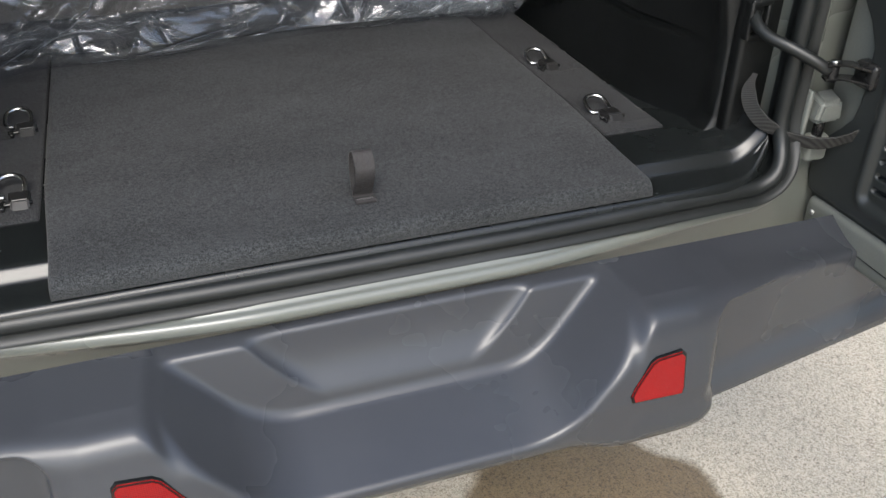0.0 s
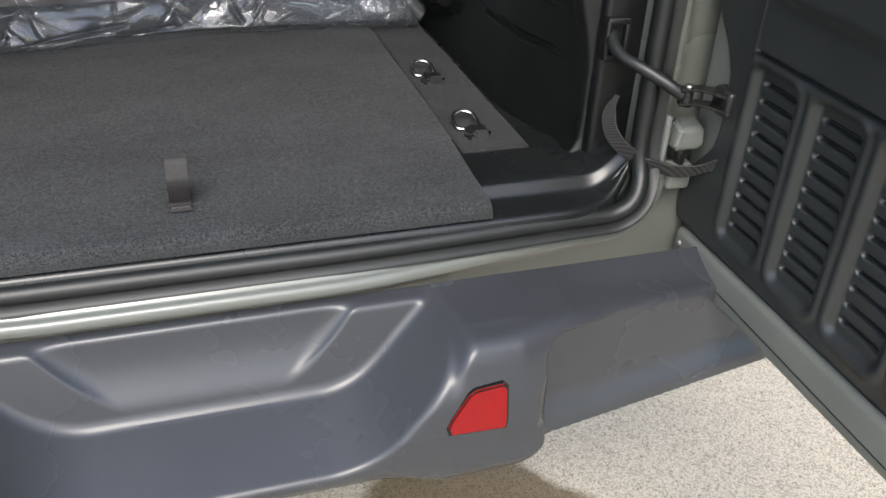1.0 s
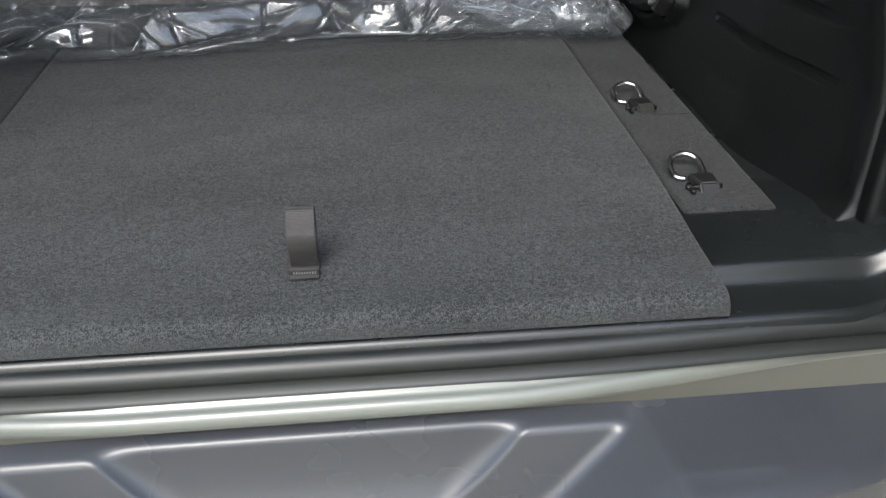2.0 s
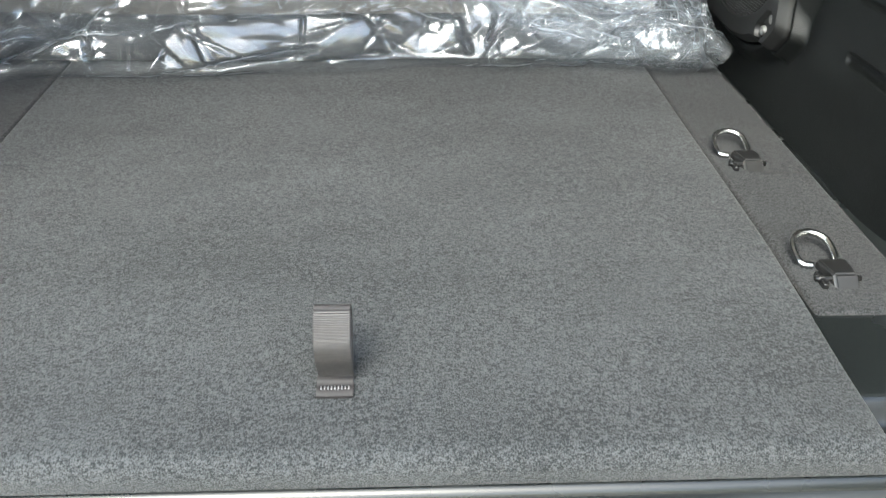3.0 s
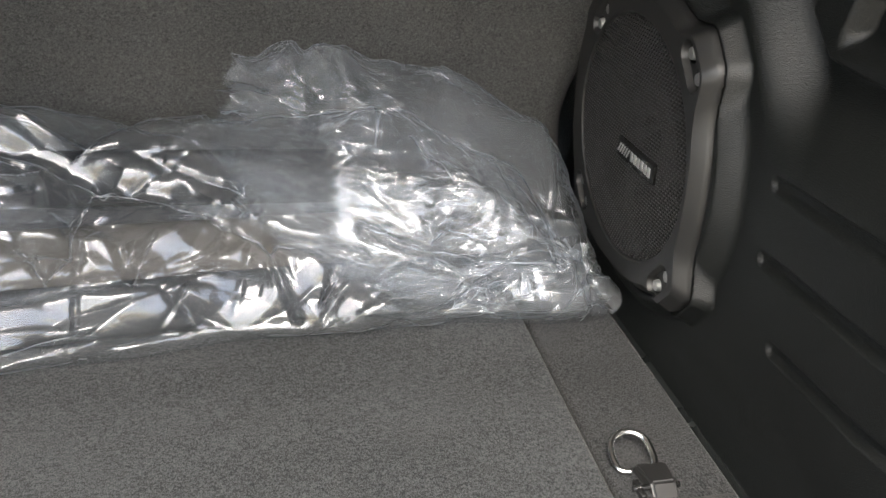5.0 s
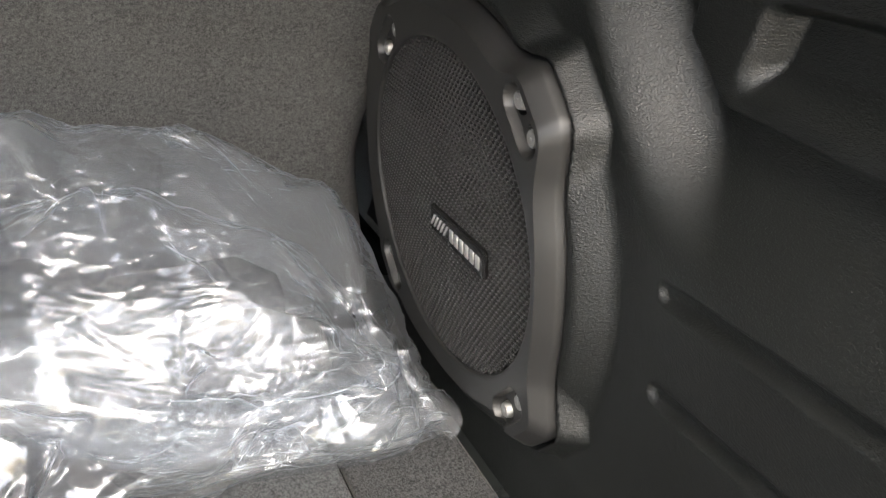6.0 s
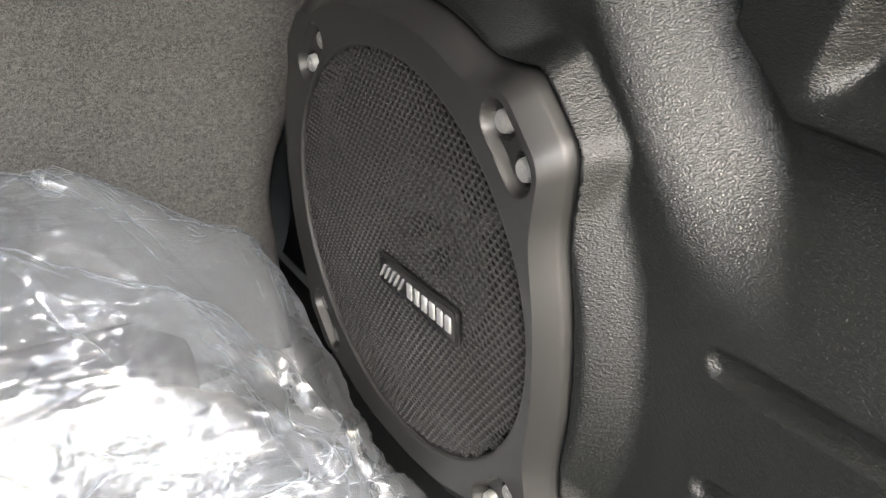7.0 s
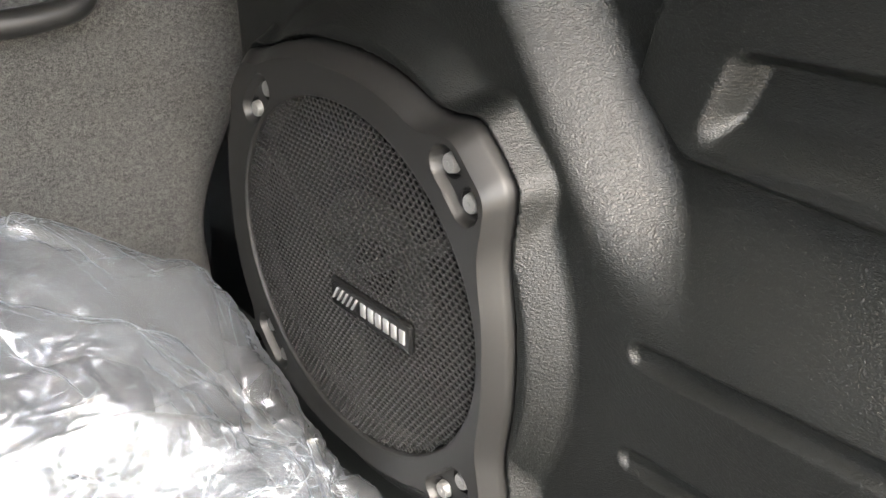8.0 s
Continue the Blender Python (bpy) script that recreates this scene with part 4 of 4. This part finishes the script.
def fold_top(x):
    return 1.160 - 0.012 * ss(0.24, 0.33, x) - 0.065 * ss(0.32, 0.45, x) - 0.14 * ss(0.440, 0.515, x) - 0.01 * math.exp(-((x - 0.165) / 0.012) ** 2)


def fold_sheet(ahead, amp, seed, streak, calm, pinches):
    P = bag_sheet(0.075, 0.490, 400, 440, lambda x: 0.734 - ahead - 0.02 * ss(0.3, 0.45, x) + 0.06 * ss(0.3, 0.08, x), lambda x: 0.950 - 0.04 * ss(0.30, 0.50, x), fold_top, amp, seed, 0.90, 0.74, 1.7, streak, calm, pinches, ((-0.03, 0.36), (0.12, 0.62), (0.40, 0.84)))
    # the torn edge wanders
    u = ss(0.20, 0.075, P[..., 0])
    P[..., 0] += 0.022 * u * ss(1.10, 1.15, P[..., 2]) - 0.06 * u * ss(1.115, 1.06, P[..., 2])
    # below the tuft the edge tucks in under the bag
    P[..., 1] += 0.09 * u * ss(1.125, 1.08, P[..., 2])
    # a pinched tuft at the top
    tuft = ss(1.09, 1.15, P[..., 2]) * ss(0.30, 0.22, P[..., 0])
    P[..., 2] += tuft * (0.020 * np.exp(-((P[..., 0] - 0.175) / 0.05) ** 2) + 0.005 * np.sin(P[..., 0] * 95))
    P[..., 1] += tuft * 0.006 * np.sin(P[..., 0] * 140 + P[..., 2] * 60)
    P[..., 0] += u * (0.010 * np.sin(P[..., 2] * 70) + 0.006 * np.sin(P[..., 1] * 140 + 1))
    return P


part("bag_fold", creased(fold_sheet(0.0, 0.015, 23, 0.0013, lambda px, pz: 0.6 + 0.4 * ss(1.09, 1.03, pz) + 0.4 * ss(1.13, 1.16, pz), 420), 30), FILM_MILKY, bag, "milky doubled folds of plastic film")
part("bag_layer", creased(fold_sheet(0.010, 0.017, 57, 0.0003, lambda px, pz: 1.0 + 0.4 * ss(0.20, 0.30, px) + 0.8 * ss(1.0, 0.94, pz), 420)[:, 4:165], 30), FILM_MILKY, bag, "crumpled front layer of plastic film")

part("bag_flap", creased(bag_sheet(-0.72, -0.07, 240, 200, lambda x: 0.80 + 0.05 * ss(-0.2, -0.07, x), lambda x: 0.972, lambda x: 1.095 - 0.05 * ss(-0.17, -0.07, x), 0.010, 41, 0.92, 0.70, 1.0, 0.0005, lambda px, pz: 0.25), 16), FILM_MILKY, bag, "smooth milky upper layer of plastic film")

rolls = thing("rolled_cover", (0.0, 0.82, 0.895), "dark vinyl covers rolled up inside clear plastic", "rolled cover")
part("lower_roll", tube([(-0.66, 0.765, 0.928), (-0.2, 0.755, 0.928), (0.15, 0.772, 0.928), (0.44, 0.768, 0.928)], lambda t: 0.031 * min(1, 8 * min(t, 1 - t) + 0.5), 60, 20), ROLL, rolls)
part("upper_roll", tube([(-0.66, 0.832, 0.945), (-0.2, 0.825, 0.948), (0.15, 0.832, 0.946), (0.42, 0.83, 0.944)], lambda t: 0.047 * min(1, 8 * min(t, 1 - t) + 0.5), 60, 20), ROLL_B, rolls, "taupe cloth roll")
part("back_roll", tube([(-0.68, 0.912, 0.962), (0.1, 0.908, 0.965), (0.40, 0.908, 0.96)], lambda t: 0.046 * min(1, 8 * min(t, 1 - t) + 0.5), 60, 20), ROLL, rolls)
part("top_roll", tube([(-0.70, 0.885, 1.035), (-0.2, 0.885, 1.035), (0.25, 0.885, 1.02)], lambda t: 0.032 * min(1, 8 * min(t, 1 - t) + 0.5), 60, 20), ROLL, rolls)


# ---- tailgate, swung open on its right-hand hinges ----
GATE_X = 0.700
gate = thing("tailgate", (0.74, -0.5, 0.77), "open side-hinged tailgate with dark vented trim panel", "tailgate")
# top edge, out of view, lowered so sky light reaches the hinge pillar
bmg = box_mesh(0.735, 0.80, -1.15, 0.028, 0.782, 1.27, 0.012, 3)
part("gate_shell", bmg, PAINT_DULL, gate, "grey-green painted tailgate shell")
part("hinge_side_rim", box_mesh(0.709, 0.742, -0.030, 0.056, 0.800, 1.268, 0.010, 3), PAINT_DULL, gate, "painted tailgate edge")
part("lower_flange", box_mesh(0.699, 0.736, -1.14, 0.036, 0.735, 0.8015, 0.012, 4), PAINT_DULL, gate, "painted lower tailgate flange")
part("seam_line", tube([(0.6995, 0.0, 0.763), (0.6995, -0.1, 0.760), (0.6995, -0.5, 0.7535), (0.6995, -1.12, 0.7535)], 0.0014, 20, 6), RUBBER, gate, "dark sealer line along the flange")
part("flange_bolt", tube([(0.703, 0.018, 0.778), (0.697, 0.018, 0.778)], lambda t: 0.0055 if t < 0.7 else 0.004, 6, 12), BOLT, gate, "small bolt head")
SLOT_Y0, SLOT_DY, SLOT_Z0, SLOT_DZ, SLOT_N, COLS = -0.103, 0.113, 0.863, 0.0222, 10, 6


def gate_x(y, z):
    # the raised upper panel starts behind a dark seam and steps out again higher up
    rim = np.minimum(-0.055 - y, z - 1.100)
    x = np.full(y.shape, GATE_X) - 0.007 * ss(0.0, 0.006, rim) + 0.007 * np.exp(-((rim + 0.002) / 0.0022) ** 2)
    x = x - 0.004 * np.exp(-((z - 1.086) / 0.008) ** 2) * ss(-0.04, -0.06, y) - 0.012 * ss(1.160, 1.185, z) * ss(-0.06, -0.12, y)
    x = x + 0.008 * ss(0.815, 0.802, z)
    for j in range(COLS):
        yc = SLOT_Y0 - SLOT_DY * j
        zc, hy, hz = 0.963, 0.040, 0.122
        qy, qz = np.abs(y - yc) - hy + 0.014, np.abs(z - zc) - hz + 0.014
        d = np.minimum(np.maximum(qy, qz), 0) + np.hypot(np.maximum(qy, 0), np.maximum(qz, 0)) - 0.014
        x = x + 0.007 * ss(0.005, -0.006, d) - 0.003 * np.exp(-((d - 0.009) / 0.006) ** 2)
        for k in range(SLOT_N):
            zs = SLOT_Z0 + SLOT_DZ * k
            dd = np.hypot(np.maximum(np.abs(y - yc) - 0.027, 0), z - zs)
            x = x + 0.020 * ss(0.0050, 0.0030, dd)
    return x


def gate_edge(z):
    return np.interp(z, [0.80, 0.83, 0.857, 0.88, 0.902, 0.924, 0.946, 0.97, 1.0, 1.053, 1.085, 1.119, 1.16, 1.75], [0.034, 0.044, 0.046, 0.042, 0.029, 0.008, -0.010, -0.015, -0.016, -0.012, 0.005, 0.036, 0.050, 0.050])


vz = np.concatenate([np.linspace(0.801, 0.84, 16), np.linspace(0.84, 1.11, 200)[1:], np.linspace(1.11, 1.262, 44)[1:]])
wv = np.concatenate([[0.0, 0.0], np.linspace(0.0, 0.62, 330), np.linspace(0.62, 1.0, 12)[1:]])
V2, W2 = np.meshgrid(vz, wv, indexing="ij")
Y2 = gate_edge(V2) - W2 * (gate_edge(V2) + 1.10)
X2 = gate_x(Y2, V2)
X2[:, 1] += 0.003
X2[:, 0] = 0.712
PG = np.stack([X2, Y2, V2], -1)
low = PG[:1].copy()
low[..., 0] = 0.712
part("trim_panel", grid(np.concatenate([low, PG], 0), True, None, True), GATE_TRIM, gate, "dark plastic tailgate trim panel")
bm = box_mesh(0, 0.006, -0.031, 0.031, -0.0018, 0.0018, 0.0014, 2)
slat_me = bpy.data.meshes.new("slat")
bm.to_mesh(slat_me)
bm.free()
slat_me.materials.append(GATE_TRIM)
for j in range(COLS):
    for k in range(SLOT_N):
        so = new("vent_slat", slat_me)
        so.parent = gate
        so.matrix_parent_inverse = Matrix.Translation(gate.location).inverted()
        so.matrix_basis = pose(GATE_X + 0.015, SLOT_Y0 - SLOT_DY * j, SLOT_Z0 + SLOT_DZ * k - 0.001, 0, 25, 0)

for sx, nm in ((1, "jamb_right"), (-1, "jamb_left")):
    tagged(part(nm, box_mesh(*sorted((sx * 0.572, sx * 0.650)), 0.104, 0.130, 0.858, 1.80, 0.008, 3), TRIM), "black plastic door jamb lining", "door jamb", kind="structure")

# hinge, check arm and wiring strap at the hinge pillar
hinge = thing("hinge", (0.675, 0.03, 0.9), "grey-green painted tailgate hinge on the pillar", "hinge")
bm = box_mesh(0.652, 0.700, 0.008, 0.040, 0.935, 0.972, 0.0)
for v in bm.verts:
    if v.co.z > 0.95:
        v.co.x += 0.006 if v.co.x < 0.67 else -0.004
        v.co.z += 0.006 if v.co.y > 0.02 else -0.004
bmesh.ops.bevel(bm, geom=bm.edges[:], offset=0.006, segments=3, affect='EDGES')
part("hinge_leaf", bm, PAINT_DULL, hinge)
part("hinge_knuckle", box_mesh(0.655, 0.692, 0.012, 0.036, 0.872, 0.913, 0.007, 3), PAINT_DULL, hinge)
part("hinge_plate", box_mesh(0.640, 0.648, 0.018, 0.042, 0.866, 0.985, 0.003, 2), PAINT_DULL, hinge)
part("hinge_pin", tube([(0.672, 0.022, 0.875), (0.672, 0.022, 0.945)], 0.008, 6, 14), BLACK_METAL, hinge)
arm = thing("door_check", (0.65, 0.06, 1.02), "black door check arm linking pillar and tailgate", "door check")
part("check_arm", tube([(0.584, 0.104, 1.076), (0.578, 0.086, 1.067), (0.582, 0.065, 1.057), (0.594, 0.045, 1.051), (0.608, 0.030, 1.044), (0.629, 0.012, 1.032), (0.646, 0.003, 1.021)], 0.0085, 40, 12), RUBBER, arm)
for dz, nm in ((0.0085, "fork_upper"), (-0.0115, "fork_lower")):
    part(nm, band([(0.640, 0.004, 1.022 + dz), (0.660, -0.004, 1.024 + dz), (0.680, -0.010, 1.021 + dz), (0.700, -0.016, 1.016 + dz)], (0.35, 0.94, 0.0), lambda t: 0.017 + 0.013 * ss(0.3, 0.9, t), 0.0035, 24), BLACK_METAL, arm, "black steel check fork")
part("fork_plate", box_mesh(0.690, 0.713, -0.034, 0.006, 0.996, 1.034, 0.007, 3), BLACK_METAL, arm)
part("fork_pivot", tube([(0.650, 0.000, 1.008), (0.650, 0.000, 1.034)], 0.0075, 6, 14), BLACK_METAL, arm)
part("rivet", tube([(0.650, 0.000, 1.033), (0.650, 0.000, 1.037)], 0.0065, 4, 14), STEEL, arm, "bright steel rivet")
for zz in (1.044, 1.094):
    part("mount_bar", box_mesh(0.572, 0.606, 0.094, 0.112, zz - 0.005, zz + 0.005, 0.003, 3), TRIM, arm, "black mounting frame")
for xx in (0.575, 0.603):
    part("mount_post", box_mesh(xx - 0.004, xx + 0.004, 0.0945, 0.112, 1.042, 1.096, 0.003, 3), TRIM, arm, "black mounting frame")
boot = thing("limit_strap", (0.63, 0.07, 0.92), "dark woven tailgate limiting strap, twisted", "strap")
part("strap_web", band([(0.606, 0.102, 0.985), (0.590, 0.090, 0.968), (0.585, 0.070, 0.948), (0.593, 0.050, 0.932), (0.610, 0.034, 0.922), (0.630, 0.020, 0.914), (0.652, 0.006, 0.909), (0.674, -0.006, 0.912), (0.694, -0.018, 0.922), (0.710, -0.026, 0.930)],
                       lambda t: (math.cos(2.6 * t + 0.5), -0.55 + 0.6 * t, 0.15 + 1.1 * math.sin(2.6 * t)), lambda t: 0.022 * (1 - 0.45 * math.exp(-((t - 0.50) / 0.08) ** 2) - 0.3 * math.exp(-((t - 0.85) / 0.07) ** 2)) * (0.35 + 0.65 * ss(0.0, 0.16, t)), 0.003, 90), BOOT, boot)

# ---- closing the vehicle: unseen pillars, roof and window line added above the trim ----
# plain cabin sides added to shut out daylight leaking past the seat
for sx, nm in ((1, "right"), (-1, "left")):
    tagged(part("door_wall_" + nm, box_mesh(*sorted((sx * 0.625, sx * 0.75)), 0.90, 3.2, 0.56, 1.43, 0.01), TRIM), "dark plain cabin side behind the cargo trim", "wall", kind="structure")
for sx, nm in ((1, "right"), (-1, "left")):
    tagged(part("pillar_" + nm, box_mesh(*sorted((sx * 0.60, sx * 0.76)), 0.075, 0.20, 1.40, 1.80, 0.02), TRIM), "black trimmed rear roof pillar", "pillar", kind="structure")
    tagged(part("front_pillar_" + nm, box_mesh(*sorted((sx * 0.60, sx * 0.76)), 1.05, 1.25, 1.30, 1.80, 0.02), TRIM), "black trimmed roof pillar", "pillar", kind="structure")
    tagged(part("side_ledge_" + nm, box_mesh(*sorted((sx * 0.60, sx * 0.77)), 0.09, 3.2, 1.42, 1.47, 0.01), TRIM), "black window ledge", "trim", kind="structure")
# unseen roof, added to block high sky and bounce light inside
tagged(part("ceiling", box_mesh(-0.77, 0.77, -0.02, 3.2, 1.80, 1.86, 0.02), LINER), "unseen grey roof that blocks high sky and bounces light", "ceiling", kind="structure")


def tinted_glass():
    """Privacy glass: a dark see-through pane with a glossy face."""
    m, n, l, b = nodes_of("privacy_glass")
    n.remove(b)
    tr = n.new("ShaderNodeBsdfTransparent")
    tr.inputs["Color"].default_value = (0.05, 0.052, 0.05, 1)
    gl = n.new("ShaderNodeBsdfGlossy")
    gl.inputs["Roughness"].default_value = 0.03
    mx = n.new("ShaderNodeMixShader")
    mx.inputs[0].default_value = 0.06
    l.new(tr.outputs[0], mx.inputs[1])
    l.new(gl.outputs[0], mx.inputs[2])
    l.new(mx.outputs[0], n["Material Output"].inputs["Surface"])
    return m


PRIVACY = tinted_glass()
# unseen left windows, glass darkened to limit light from the side
for k, (ya, yb) in enumerate(((0.20, 1.05), (1.25, 3.15))):
    tagged(part("window_%d" % (k + 1), box_mesh(-0.695, -0.690, ya, yb, 1.47, 1.80, 0), PRIVACY), "unseen privacy glass side window, darkened to limit light", "window", kind="structure")
# unseen opaque panel added where right windows would be, to block the sun
tagged(part("wall_right_sun_block", box_mesh(0.690, 0.700, 0.20, 3.15, 1.47, 1.80, 0), TRIM), "unseen dark panel in place of the right windows, blocks the sun", "wall", kind="structure")
# unseen plain wall, added so no light comes in from the front
tagged(part("wall_front", box_mesh(-0.74, 0.74, 3.2, 3.26, 0.80, 1.80, 0.01), TRIM), "unseen dark wall closing the cabin front to light", "wall", kind="structure")
